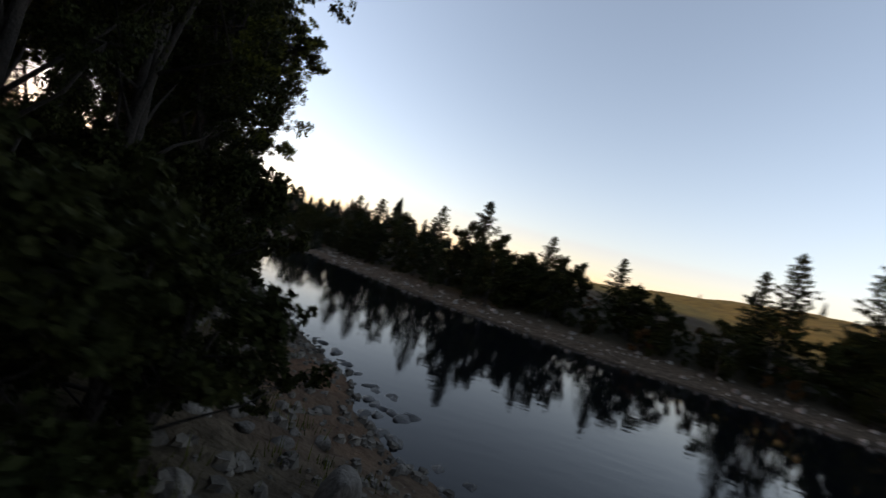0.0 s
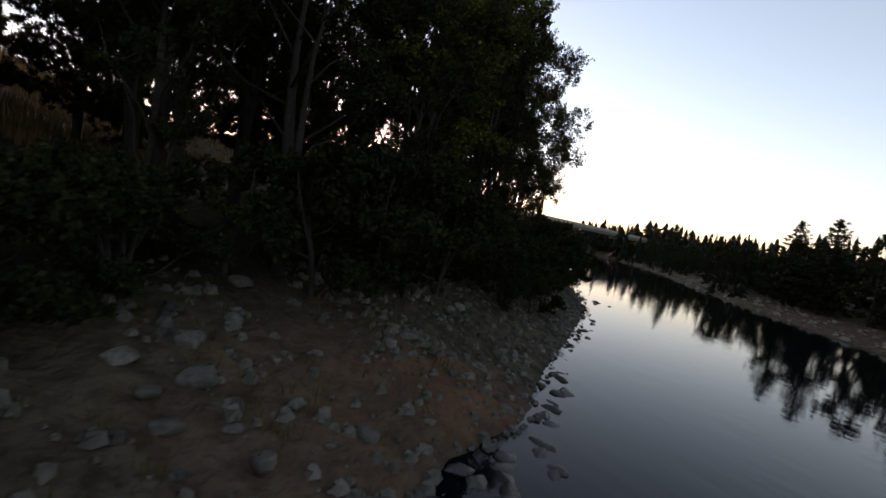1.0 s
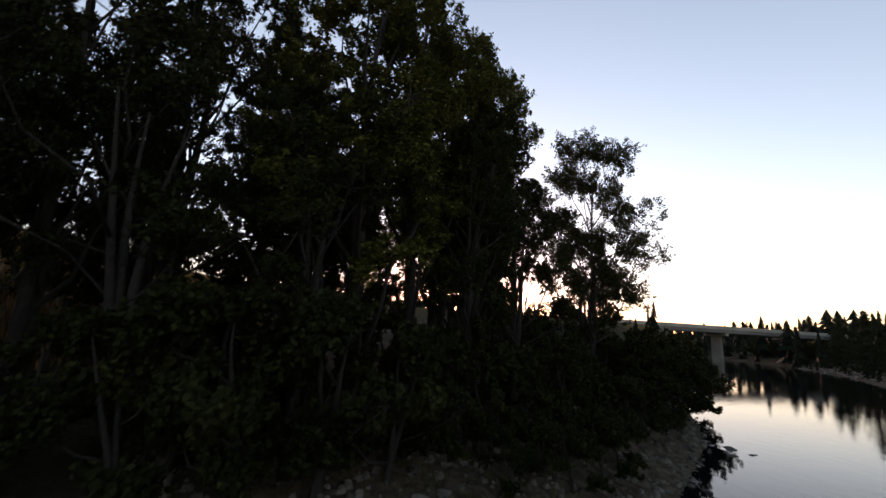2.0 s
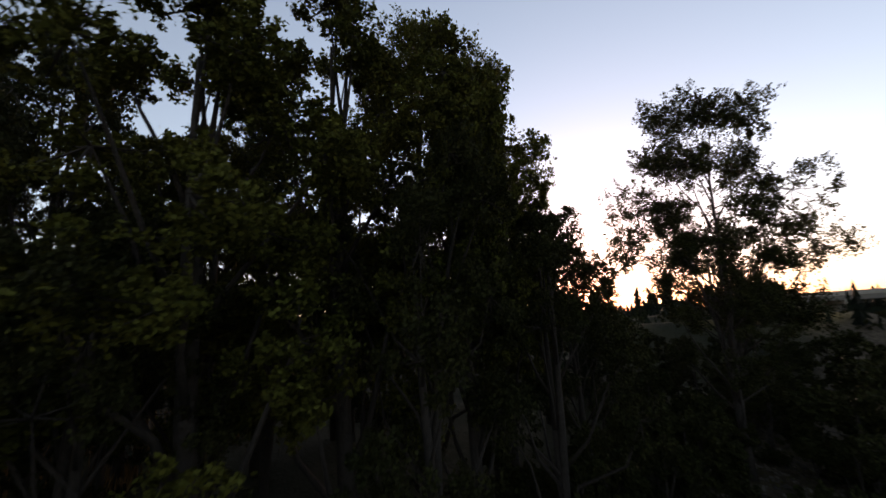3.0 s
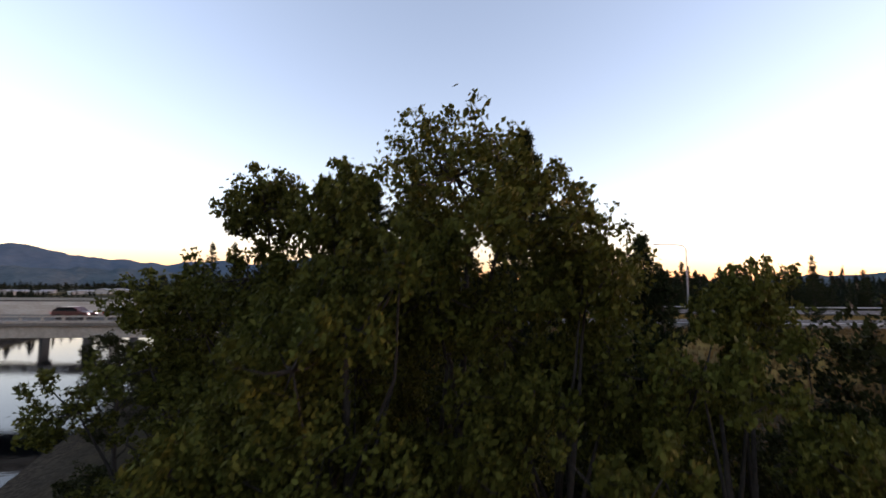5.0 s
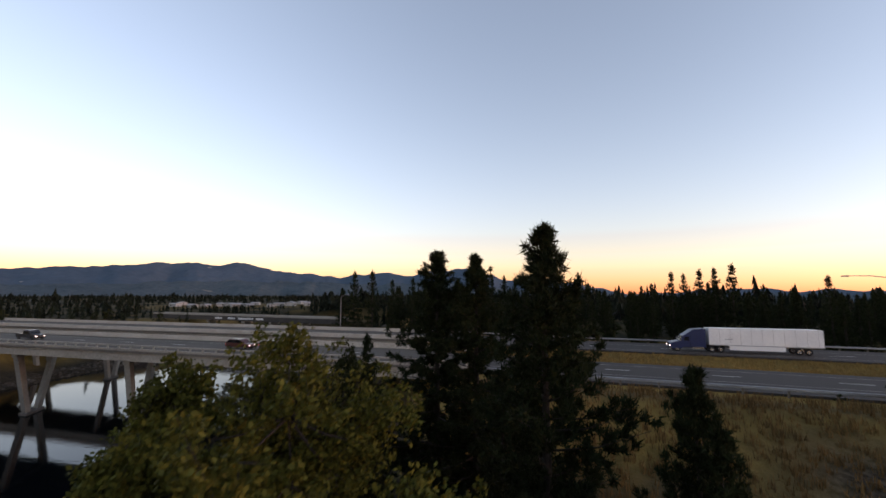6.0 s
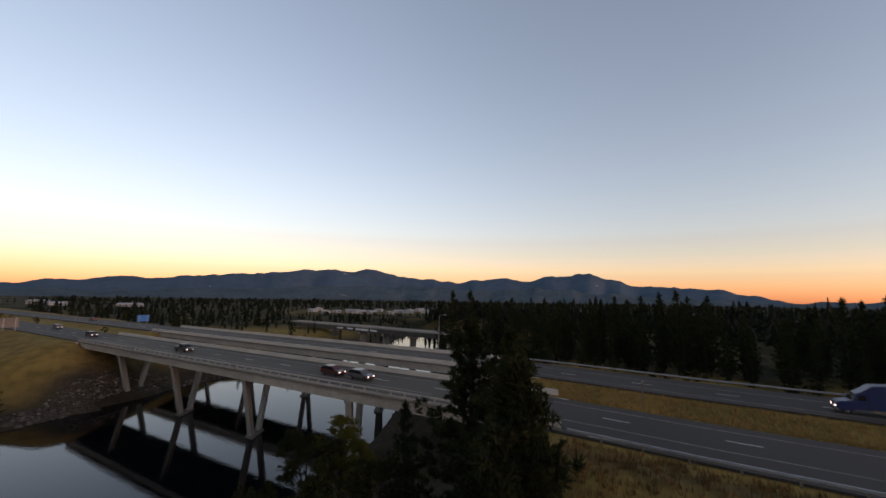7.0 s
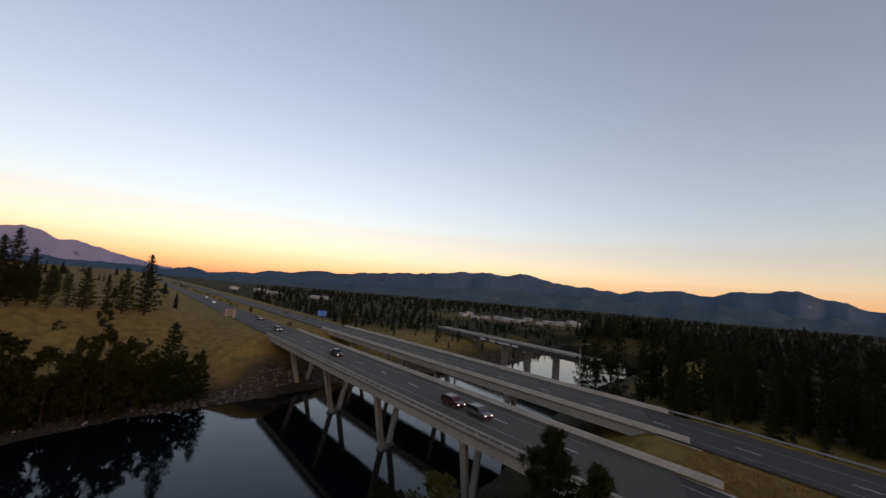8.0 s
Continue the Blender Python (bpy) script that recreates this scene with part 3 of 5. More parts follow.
def pine_tree(name, tall, wide, seed, whorls, tufts, needles, length, label, bare=0.18, blade=0.028):
    """Straight trunk, whorls of rising and drooping limbs, tufts of long needles toward the limb ends."""
    rs = np.random.RandomState(seed)
    thing = root(name)
    wood, limbs = Tubes(), Tubes()
    wood.add([(0.05 * math.sin(3 * t), 0.05 * math.cos(2 * t), tall * t - 0.4 * (t == 0)) for t in np.linspace(0, 1, 10)], [(tall * 0.013 + 0.04) * (1 - t) ** 0.85 + 0.012 for t in np.linspace(0, 1, 10)], 8)
    at, way = [], []
    for i in range(whorls):
        h = bare + (1 - bare) * ((i + rs.uniform(-0.3, 0.3)) / whorls)
        k = 3 + rs.randint(0, 3)
        a0 = rs.uniform(0, 6.28)
        for j in range(k):
            t = (h - bare) / (1 - bare)
            r = wide * (0.015 + 1.0 * (1 - t) ** 0.9) * rs.uniform(0.35, 1.25) * min(1, 0.5 + 2.4 * t)
            a = a0 + 6.28 * j / k + rs.uniform(-0.4, 0.4)
            rise = rs.uniform(-0.12, 0.22) + 0.5 * t
            base, tip = Vector((0, 0, tall * h)), Vector((r * math.cos(a), r * math.sin(a), min(tall * 0.995, tall * h + r * rise)))
            mid = base.lerp(tip, 0.5) - Vector((0, 0, 0.06 * r))
            limbs.add([base, mid, tip], [0.012 + 0.012 * r, 0.008 + 0.007 * r, 0.006], 4)
            for q in np.linspace(0.3, 1.0, max(2, int(tufts * min(1.0, 0.12 + 1.5 * r / wide)))):
                p = base.lerp(mid, q * 2) if q < 0.5 else mid.lerp(tip, q * 2 - 1)
                side = rs.randn(3) * (0.05 + 0.11 * r) * (1.15 - 0.5 * q)
                at.append(np.array(p) + side * np.array([1, 1, 0.55]))
                way.append(np.array((tip - base).normalized()) * 0.5 + np.array([0, 0, 0.35]))
    for q in (0.95, 0.985):
        at.append(np.array([0, 0, tall * q]))
        way.append(np.array([0, 0, 0.8]))
    at, way = np.array(at), np.array(way)
    n = len(at) * needles
    p = np.repeat(at, needles, 0) + rs.randn(n, 3) * length * 0.22
    d = np.repeat(way, needles, 0) + rs.randn(n, 3) * 0.75
    d /= np.linalg.norm(d, axis=1, keepdims=True)
    s = np.cross(d, rs.randn(n, 3))
    s /= np.linalg.norm(s, axis=1, keepdims=True)
    ln = (length * rs.uniform(0.6, 1.2, n))[:, None]
    tri = np.stack([p - s * blade, p + s * blade, p + d * ln], 1)
    part("trunk", wood.mesh(name + "_trunk", M_BARK), None, thing, "straight brown pine trunk")
    tagged(part("limb_work", limbs.mesh(name + "_limbs", M_BARK), None, thing), kind="stuff")
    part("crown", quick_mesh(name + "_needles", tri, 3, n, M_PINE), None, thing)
    return tagged(thing, label, "pine tree")


def grown(kind, x, y, z, turn, wide, tall):
    """A copy of a tree with its width and height scaled from its first mesh."""
    sx, sy, sz = kind.scale
    return copy_thing(kind, Matrix.Translation((x, y, z)) @ Matrix.Rotation(turn, 4, "Z") @ Matrix.Diagonal((wide / sx, wide / sy, tall / sz, 1)))


def plant(kind, x, y, size=1.0, turn=0.0, squash=1.0, sink=0.1):
    """A copy of a tree on the ground."""
    return grown(kind, x, y, height(x, y) - sink, turn, size * squash, size)


def set_down(kind, x, y, size=1.0, turn=0.0):
    kind.matrix_basis = Matrix.Translation((x, y, height(x, y) - 0.1)) @ Matrix.Rotation(turn, 4, "Z") @ Matrix.Diagonal((size, size, size, 1))


def plant_to(kind, tall, x, y, top, girth=1.0, turn=0.0):
    """A copy of a tree whose own height is tall, grown until its top reaches the height top; girth scales its width."""
    g = height(x, y) - 0.1
    k = (top - g) / tall
    return grown(kind, x, y, g, turn, k * girth, k)


COT = "tall olive-green cottonwood with loose leafy clumps on the river bank"
cot_a = leafy_tree("cottonwood", 15.6, 4.0, 1, 300, 560, 0.058, M_LEAF, COT, low=0.26, shoot=0.55, lobes=22, twigs=1)
cot_b = leafy_tree("cottonwood", 13.5, 2.8, 7, 190, 460, 0.058, M_LEAF, COT, low=0.30, stems=2, shoot=0.55, lobes=20, twigs=1)
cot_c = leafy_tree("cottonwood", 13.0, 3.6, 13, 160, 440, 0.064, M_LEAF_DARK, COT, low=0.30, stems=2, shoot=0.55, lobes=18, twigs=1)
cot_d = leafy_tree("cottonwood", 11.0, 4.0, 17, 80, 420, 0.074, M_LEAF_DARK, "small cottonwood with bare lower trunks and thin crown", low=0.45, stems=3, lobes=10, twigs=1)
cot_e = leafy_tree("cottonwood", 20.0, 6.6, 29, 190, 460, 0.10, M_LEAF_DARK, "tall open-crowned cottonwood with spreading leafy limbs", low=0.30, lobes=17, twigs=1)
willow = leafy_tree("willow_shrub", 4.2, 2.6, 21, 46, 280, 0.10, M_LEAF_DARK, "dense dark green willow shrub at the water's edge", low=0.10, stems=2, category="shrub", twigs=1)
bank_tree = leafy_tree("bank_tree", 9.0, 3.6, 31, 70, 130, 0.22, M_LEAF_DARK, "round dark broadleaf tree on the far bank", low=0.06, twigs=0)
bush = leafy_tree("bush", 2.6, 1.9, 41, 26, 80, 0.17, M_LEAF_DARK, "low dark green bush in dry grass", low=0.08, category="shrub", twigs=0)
red_bush = leafy_tree("red_bush", 3.6, 2.4, 43, 30, 90, 0.20, M_RED, "reddish-brown autumn bush on the bank", low=0.06, category="shrub", twigs=0)
pine_a = pine_tree("ponderosa_pine", 19.0, 4.9, 3, 44, 14, 44, 0.30, "dark ponderosa pine with tufted limbs beside the cottonwoods", bare=0.12, blade=0.032)
pine_b = pine_tree("ponderosa_pine", 16.0, 3.8, 5, 30, 7, 24, 0.36, "dark green pine on the bank", bare=0.08, blade=0.045)
pine_c = pine_tree("fir_tree", 15.0, 2.5, 8, 22, 5, 12, 0.48, "slender dark fir tree of the woods", bare=0.05, blade=0.08)
pine_d = pine_tree("conifer", 15.0, 3.2, 9, 20, 5, 12, 0.52, "broad dark conifer of the woods", bare=0.10, blade=0.085)

# the clump that the camera circles
def set_to(kind, tall, x, y, top, girth=1.0, turn=0.0):
    """The first of its kind, grown until its top reaches the height top."""
    g = height(x, y) - 0.1
    k = (top - g) / tall
    kind.matrix_basis = Matrix.Translation((x, y, g)) @ Matrix.Rotation(turn, 4, "Z") @ Matrix.Diagonal((girth * k, girth * k, k, 1))


first_crown(cot_a, -20.7, 15.2, 22.3, 1.0)
set_to(cot_c, 13.0, -12.8, 9.9, 14.4, 1.0, 3.0)
first_crown(cot_b, -16.6, 13.3, 21.4, 1.00)
crown_to(cot_b, -13.7, 11.3, 18.9, 1.21, 0.4)
first_crown(cot_e, -33.5, 32.6, 25.0, 0.95, 0.7)
first_crown(cot_d, -31.2, 18.6, 19.2, 0.85, 0.5)
crown_to(cot_b, -22.1, 17.8, 19.6, 0.86, 2.0)
crown_to(cot_b, -24.8, 18.2, 19.0, 0.86, 3.4)
crown_to(cot_b, -18.4, 16.4, 20.8, 0.79, 5.2)
crown_to(cot_c, -27.6, 18.8, 17.4, 0.72, 1.2)
crown_to(cot_d, -35.0, 21.8, 16.0, 0.85, 2.4)
# dark-leaved crowns low in the clump, standing in for its shaded lower foliage
crown_to(cot_c, -16.4, 16.8, 15.4, 0.91, 0.9)
crown_to(cot_c, -20.6, 19.6, 14.4, 0.98, 2.2)
crown_to(cot_c, -24.0, 20.2, 13.6, 0.98, 4.4)
crown_to(cot_d, -11.4, 6.0, 12.4, 1.1, 0.6)
crown_to(cot_b, -17.6, 8.8, 17.0, 1.07, 4.6)
crown_to(cot_d, -22.5, 8.5, 16.0, 0.9, 4.0)
plant_to(cot_c, 13.0, -16.5, 5.0, 22.0, 0.85, 3.3)
plant_to(cot_c, 13.0, -13.9, 3.0, 20.0, 0.85, 5.6)
crown_to(cot_c, -30.6, 29.6, 15.0, 1.1, 3.1)
crown_to(cot_d, -36.8, 34.5, 16.5, 0.9, 0.2)
plant_to(pine_b, 16.0, -50.1, 24.5, 19.7, 0.7, 0.4)
plant_to(cot_b, 13.5, -34.5, 11.2, 13.6, 1.4, 2.6)
plant_to(cot_c, 13.0, -11.9, 2.4, 13.4, 0.95, 1.1)
crown_to(cot_b, -12.2, -1.6, 16.4, 1.14, 3.6)
plant_to(cot_c, 13.0, -10.6, -5.2, 12.4, 1.0, 5.0)
crown_to(cot_c, -13.5, -6.2, 17.0, 1.17, 0.8)
for kind, x, y, size, turn in ((cot_d, -16.5, 1.5, 1.05, 0.3), (cot_d, -22.0, 2.0, 0.9, 2.9), (cot_c, -33.0, 30.0, 0.55, 4.4), (cot_c, -39.0, 6.0, 0.50, 1.3)):
    plant(kind, x, y, size, turn)
plant_to(cot_c, 13.0, -27.5, -7.0, 14.0, 1.17, 5.4)
set_down(willow, -18.6, 21.5, 1.0)
for x, y, size in ((-22.0, 28.0, 0.9), (-17.0, 16.5, 1.1), (-19.5, 24.0, 0.8), (-34.0, 34.0, 1.15), (-32.0, 32.8, 1.0), (-36.5, 36.5, 1.3), (-30.0, 33.5, 0.8), (-24.5, 31.2, 1.2), (-27.5, 34.6, 1.5), (-31.0, 38.2, 1.6), (-35.5, 42.4, 1.65), (-40.0, 46.6, 1.7), (-29.0, 37.2, 1.2), (-33.0, 40.8, 1.5), (-37.0, 27.0, 0.8), (-26.0, 26.0, 1.0), (-29.5, 27.5, 1.0), (-33.0, 27.0, 1.1), (-30.0, 24.5, 1.0), (-27.0, 23.0, 0.9),
                   (-6.3, 0.1, 0.62), (-6.9, -1.5, 0.75), (-7.0, 0.2, 0.7), (-15.4, 18.4, 0.6), (-16.9, 20.4, 0.7), (-18.4, 22.9, 0.7), (-19.9, 25.3, 0.75), (-21.3, 27.6, 0.75), (-23.0, 30.0, 0.8), (-25.2, 32.4, 0.8), (-14.0, 16.6, 0.5), (-7.3, 1.2, 0.62), (-12.5, 8.5, 1.1), (-14.0, 10.3, 1.25), (-15.0, 13.0, 1.2), (-13.4, 6.8, 1.1), (-16.5, 15.4, 1.1), (-17.6, 18.6, 1.0), (-20.5, 20.5, 1.0), (-23.5, 22.0, 1.0), (-14.6, 19.0, 0.6), (-15.8, 21.0, 0.65), (-17.2, 22.8, 0.6), (-7.6, 0.9, 0.8), (-9.0, -1.6, 1.0), (-7.0, -0.9, 0.55), (-9.5, 2.6, 0.7), (-11.5, 4.6, 0.9), (-11.2, 6.6, 1.05), (-11.6, 8.6, 1.25), (-12.4, 10.6, 1.3), (-13.4, 12.6, 1.15)):
    plant(willow, x, y, size, x * 1.7 + y)
set_to(pine_a, 19.0, -26.2, 6.0, 26.1)
plant_to(pine_a, 19.0, -30.6, 8.2, 21.0, 0.8, 0.9)
plant_to(pine_b, 16.0, -30.8, 9.2, 19.5, 0.9, 0.2)
plant_to(pine_b, 16.0, -80.0, -21.2, 23.2, 0.7, 1.2)
plant_to(cot_b, 13.5, -38.5, 14.5, 13.4, 1.5, 1.9)
plant_to(cot_d, 11.0, -36.5, 10.0, 14.0, 0.9, 4.0)
plant_to(pine_a, 19.0, -19.7, -7.6, 26.5, 1.15, 2.0)
plant_to(pine_a, 19.0, -22.7, -6.1, 26.1, 1.05, 4.0)
for x, y, top in ((-24.0, -8.0, 9.8), (-27.5, -5.0, 9.6)):
    plant_to(willow, 4.2, x, y, top, 0.95, x)
plant_to(pine_b, 16.0, -13.6, -10.0, 20.0, 0.8, 1.0)
plant_to(pine_a, 19.0, -25.6, -1.5, 21.0, 0.8, 5.0)
plant_to(cot_b, 13.5, -0.6, -19.6, 15.9, 1.36, 1.4)
plant_to(cot_c, 13.0, -0.2, -14.8, 15.9, 1.10, 0.4)
plant_to(cot_b, 13.5, -3.5, -18.5, 14.0, 1.29, 2.9)
set_down(pine_b, -24.5, 0.5, 0.95)
plant(pine_b, -39.5, 25.0, 0.62, 0.4)


def scatter(kinds, spots, lo, hi, seed):
    rs = np.random.RandomState(seed)
    for x, y in spots:
        k = kinds[rs.randint(len(kinds))]
        plant(k, x, y, rs.uniform(lo, hi) * (0.7 if k is pine_c else 0.6 if k is pine_d else 1.1 if k is bank_tree else 1.0), rs.uniform(0, 6.28), rs.uniform(0.85, 1.15))


def along_line(line, start, end, step, off_lo, off_hi, seed):
    """Spots along a bank, set back from it to the right-hand side of its direction."""
    rs = np.random.RandomState(seed)
    out, run = [], 0.0
    for (x0, y0), (x1, y1) in zip(line, line[1:]):
        ln = math.hypot(x1 - x0, y1 - y0)
        t = 0.0
        while t < ln:
            if start < run + t < end:
                o = rs.uniform(off_lo, off_hi)
                out.append((x0 + (x1 - x0) * t / ln + (y1 - y0) / ln * o, y0 + (y1 - y0) * t / ln - (x1 - x0) / ln * o))
            t += step * rs.uniform(0.6, 1.4)
        run += ln
    return out


set_down(pine_c, 0.4, 55.0, 0.70)
set_down(pine_d, -5.0, 60.0, 0.55)
set_down(bank_tree, 3.0, 54.0, 1.15)
set_down(bush, 30.0, 45.0)
set_down(red_bush, 36.0, 42.0)
# far bank, downstream to upstream
scatter([bank_tree, pine_b, bush], along_line(RIGHT_BANK, 390, 640, 7.5, 9, 22, 50), 0.4, 0.65, 51)
scatter([bank_tree, bank_tree, bush, bush], along_line(RIGHT_BANK, 355, 640, 3.6, 8.5, 15, 52), 0.4, 0.95, 53)
scatter([bank_tree, bush, bush, bush], along_line(RIGHT_BANK, 285, 640, 4.0, 16, 50, 54), 0.4, 0.7, 55)
for kind, tall, x, y, top, girth in (
    (pine_b, 16, -88.0, 150.0, 15.4, 1.40), (pine_b, 16, -71.0, 131.5, 16.2, 1.40), (bank_tree, 9, -41.0, 97.0, 11.0, 0.9), (bank_tree, 9, -37.5, 92.5, 10.4, 0.9), (pine_b, 16, -25.2, 83.8, 14.6, 1.40), (bank_tree, 9, -23.5, 82.0, 12.2, 0.8), (pine_b, 16, -19.4, 78.4, 14.6, 1.54),
    (bank_tree, 9, -13.4, 73.2, 13.6, 0.7), (pine_b, 16, -6.6, 68.6, 15.2, 1.40), (bank_tree, 9, -9.0, 70.0, 10.6, 0.8), (bank_tree, 9, -1.0, 64.0, 14.4, 0.75), (pine_b, 16, 0.8, 62.8, 17.2, 1.54), (bank_tree, 9, 3.8, 60.4, 13.2, 0.8),
    (bank_tree, 9, 8.7, 60.2, 11.2, 0.9), (pine_b, 16, 12.8, 64.8, 14.8, 1.54), (bank_tree, 9, 15.7, 56.9, 11.6, 0.8), (pine_b, 16, 22.5, 58.6, 13.6, 1.54), (bank_tree, 9, 25.8, 51.9, 9.6, 1.0),
    (pine_b, 16, 35.5, 47.7, 15.4, 1.26), (pine_b, 16, 39.2, 47.3, 18.8, 1.19), (pine_b, 16, 45.6, 42.5, 19.4, 1.40), (bank_tree, 9, 33.5, 46.0, 8.6, 0.9), (bank_tree, 9, 43.5, 42.7, 11.0, 0.9), (bank_tree, 9, 52.0, 40.0, 9.5, 1.1), (bank_tree, 9, 60.0, 36.0, 10.0, 1.0)):
    plant_to(kind, tall, x, y, top, girth, x)
scatter([bush, bush, bank_tree], along_line(RIGHT_BANK, 300, 480, 2.8, 9, 12, 152), 0.7, 1.0, 153)
scatter([bank_tree, bank_tree, bush], along_line(RIGHT_BANK, 284, 352, 2.4, 5, 10, 154), 0.9, 1.35, 155)
rs_ = np.random.RandomState(76)
scatter([bush, bush, bank_tree, bush, red_bush], [(x, 66 - 0.72 * x + v) for x, v in zip(rs_.uniform(4, 62, 70), rs_.uniform(-4, 16, 70))], 0.35, 0.95, 156)
plant(red_bush, 45.0, 37.0, 1.1)
plant(red_bush, 54.0, 33.0, 0.9)
# the bank by the highway bridge
for kind, x, y, size in ((bank_tree, 69.0, 30.0, 1.4), (red_bush, 88.0, -8.0, 1.4), (bush, 110.0, 2.0, 1.0), (bush, 120.0, -14.0, 1.0), (bush, 128.0, 6.0, 1.1)):
    plant(kind, x, y, size, x + y)
for kind, tall, x, y, top, girth in (
    (bank_tree, 9, 78.4, 14.1, 20.5, 0.8), (bank_tree, 9, 80.5, 7.5, 17.4, 0.85), (bank_tree, 9, 83.5, -1.2, 20.6, 0.7), (bank_tree, 9, 82.8, 3.0, 18.6, 0.75), (bank_tree, 9, 85.2, -5.6, 18.0, 0.7), (bank_tree, 9, 75.0, 20.8, 15.8, 0.9), (bank_tree, 9, 71.0, 26.0, 16.5, 0.9),
    (pine_b, 16, 86.2, -13.6, 20.5, 1.4), (bank_tree, 9, 87.4, -16.0, 13.6, 0.8), (pine_b, 16, 86.9, -20.5, 13.6, 1.3), (bank_tree, 9, 86.0, -10.0, 15.0, 0.8),
    (pine_b, 16, 143.3, 31.0, 41.5, 1.0), (pine_b, 16, 144.0, 27.0, 38.0, 1.1), (pine_b, 16, 144.1, 23.0, 38.3, 1.2), (pine_b, 16, 144.5, 17.5, 41.9, 1.0), (pine_b, 16, 146.0, 20.5, 39.5, 1.2), (pine_b, 16, 147.0, 13.5, 36.5, 1.3), (pine_b, 16, 144.0, 36.0, 36.0, 1.3), (pine_d, 15, 145.0, 9.0, 32.0, 1.0),
    (pine_b, 16, 144.2, 0.5, 32.0, 1.3), (pine_d, 15, 145.5, 4.5, 29.5, 1.0), (pine_b, 16, 143.4, -9.5, 32.8, 1.2), (pine_d, 15, 145.0, -5.0, 30.0, 0.9), (pine_b, 16, 142.5, -15.5, 38.0, 1.1), (bank_tree, 9, 128.0, -4.0, 23.0, 0.8), (bush, 2.6, 112.0, 24.0, 17.0, 1.0)):
    plant_to(kind, tall, x, y, top, girth, x + y)
for x, y, top in ((80.5, 11.0, 15.5), (77.0, 17.5, 14.5), (73.0, 23.0, 15.0), (84.5, -3.5, 14.5), (86.5, -12.0, 11.5), (82.0, 1.0, 14.0)):
    plant_to(bank_tree, 9.0, x, y, top, 0.95, x)
rs_ = np.random.RandomState(77)
scatter([pine_c, pine_d, pine_d], [(156 + 50 * rs_.rand(), 2 + 40 * rs_.rand()) for _ in range(36)], 0.9, 1.25, 60)
# woods on the far side of the highway
spots = [road_point(s, w) for s, w in zip(rs_.uniform(-170, 8, 190), rs_.uniform(63, 105, 190))]
scatter([pine_c, pine_d, pine_d], [(p.x, p.y) for p in spots], 1.0, 1.55, 62)
spots = [road_point(s, w) for s, w in ((-118, 58), (-112, 60), (-108, 57), (-103, 60), (-98, 58), (-92, 61), (-70, 60), (-64, 63), (-60, 60), (-54, 62), (-50, 64), (-20, 62), (-5, 60), (0, 64), (6, 62))]
scatter([pine_c, pine_d], [(p.x, p.y) for p in spots], 1.0, 1.35, 63)
for x, y, top in ((-66.6, -87.6, 29.0), (-69.1, -86.7, 28.4), (-72.2, -85.4, 29.4), (-75.0, -84.2, 29.7), (-78.2, -82.8, 30.6), (-83.2, -80.0, 25.6), (-92.4, -74.3, 27.4), (-88.0, -78.0, 25.0), (-38.9, -94.5, 30.4), (-45.2, -94.0, 29.2),
                  (-35.4, -97.0, 29.9), (-48.0, -96.0, 26.4), (-41.5, -98.0, 29.0), (-52.0, -95.0, 24.5), (-58.0, -93.0, 24.0), (-8.0, -94.0, 28.0), (19.6, -96.4, 29.9), (14.2, -97.0, 30.2), (2.2, -99.2, 28.1), (-10.9, -102.2, 27.6), (-25.1, -103.8, 28.9),
                  (-17.8, -100.7, 25.5), (8.5, -98.8, 27.5), (24.5, -99.0, 24.9), (-3.5, -98.8, 26.5), (-28.2, -99.7, 28.0), (-17.9, -113.6, 28.1), (-21.5, -105.0, 28.0), (-31.5, -101.0, 29.0)):
    plant_to(pine_b if int(x) % 2 else pine_d, 16 if int(x) % 2 else 15, x, y, top, 0.8, x)
for x, y, top in ((-2.0, -87.6, 16.8), (-11.5, -79.2, 18.6), (-19.0, -76.4, 18.0), (-22.1, -76.0, 16.0), (-25.7, -75.3, 17.0)):
    plant_to(pine_d, 15, x, y, top, 1.5, y)
spots = [road_point(s, w) for s, w in ((-8, 50), (-24, 51), (-38, 52), (-44, 51))]
scatter([bush], [(p.x, p.y) for p in spots], 1.0, 1.7, 64)
spots = [road_point(s, w) for s, w in zip(rs_.uniform(108, 420, 90), rs_.uniform(52, 110, 90))]
scatter([pine_c, bush, bank_tree, pine_d], [(p.x, p.y) for p in spots], 0.45, 0.8, 65)
spots = [road_point(s, w) for s, w in zip(rs_.uniform(18, 110, 40), rs_.uniform(150, 230, 40))]
scatter([pine_c, pine_d, bank_tree], [(p.x, p.y) for p in spots if not in_water(np.array([p.x]), np.array([p.y]))[0]], 0.6, 0.95, 66)
spots = [road_point(s, w) for s, w in zip(rs_.uniform(130, 900, 30), rs_.uniform(15, 23, 30))]
scatter([bush], [(p.x, p.y) for p in spots], 0.6, 1.2, 67)
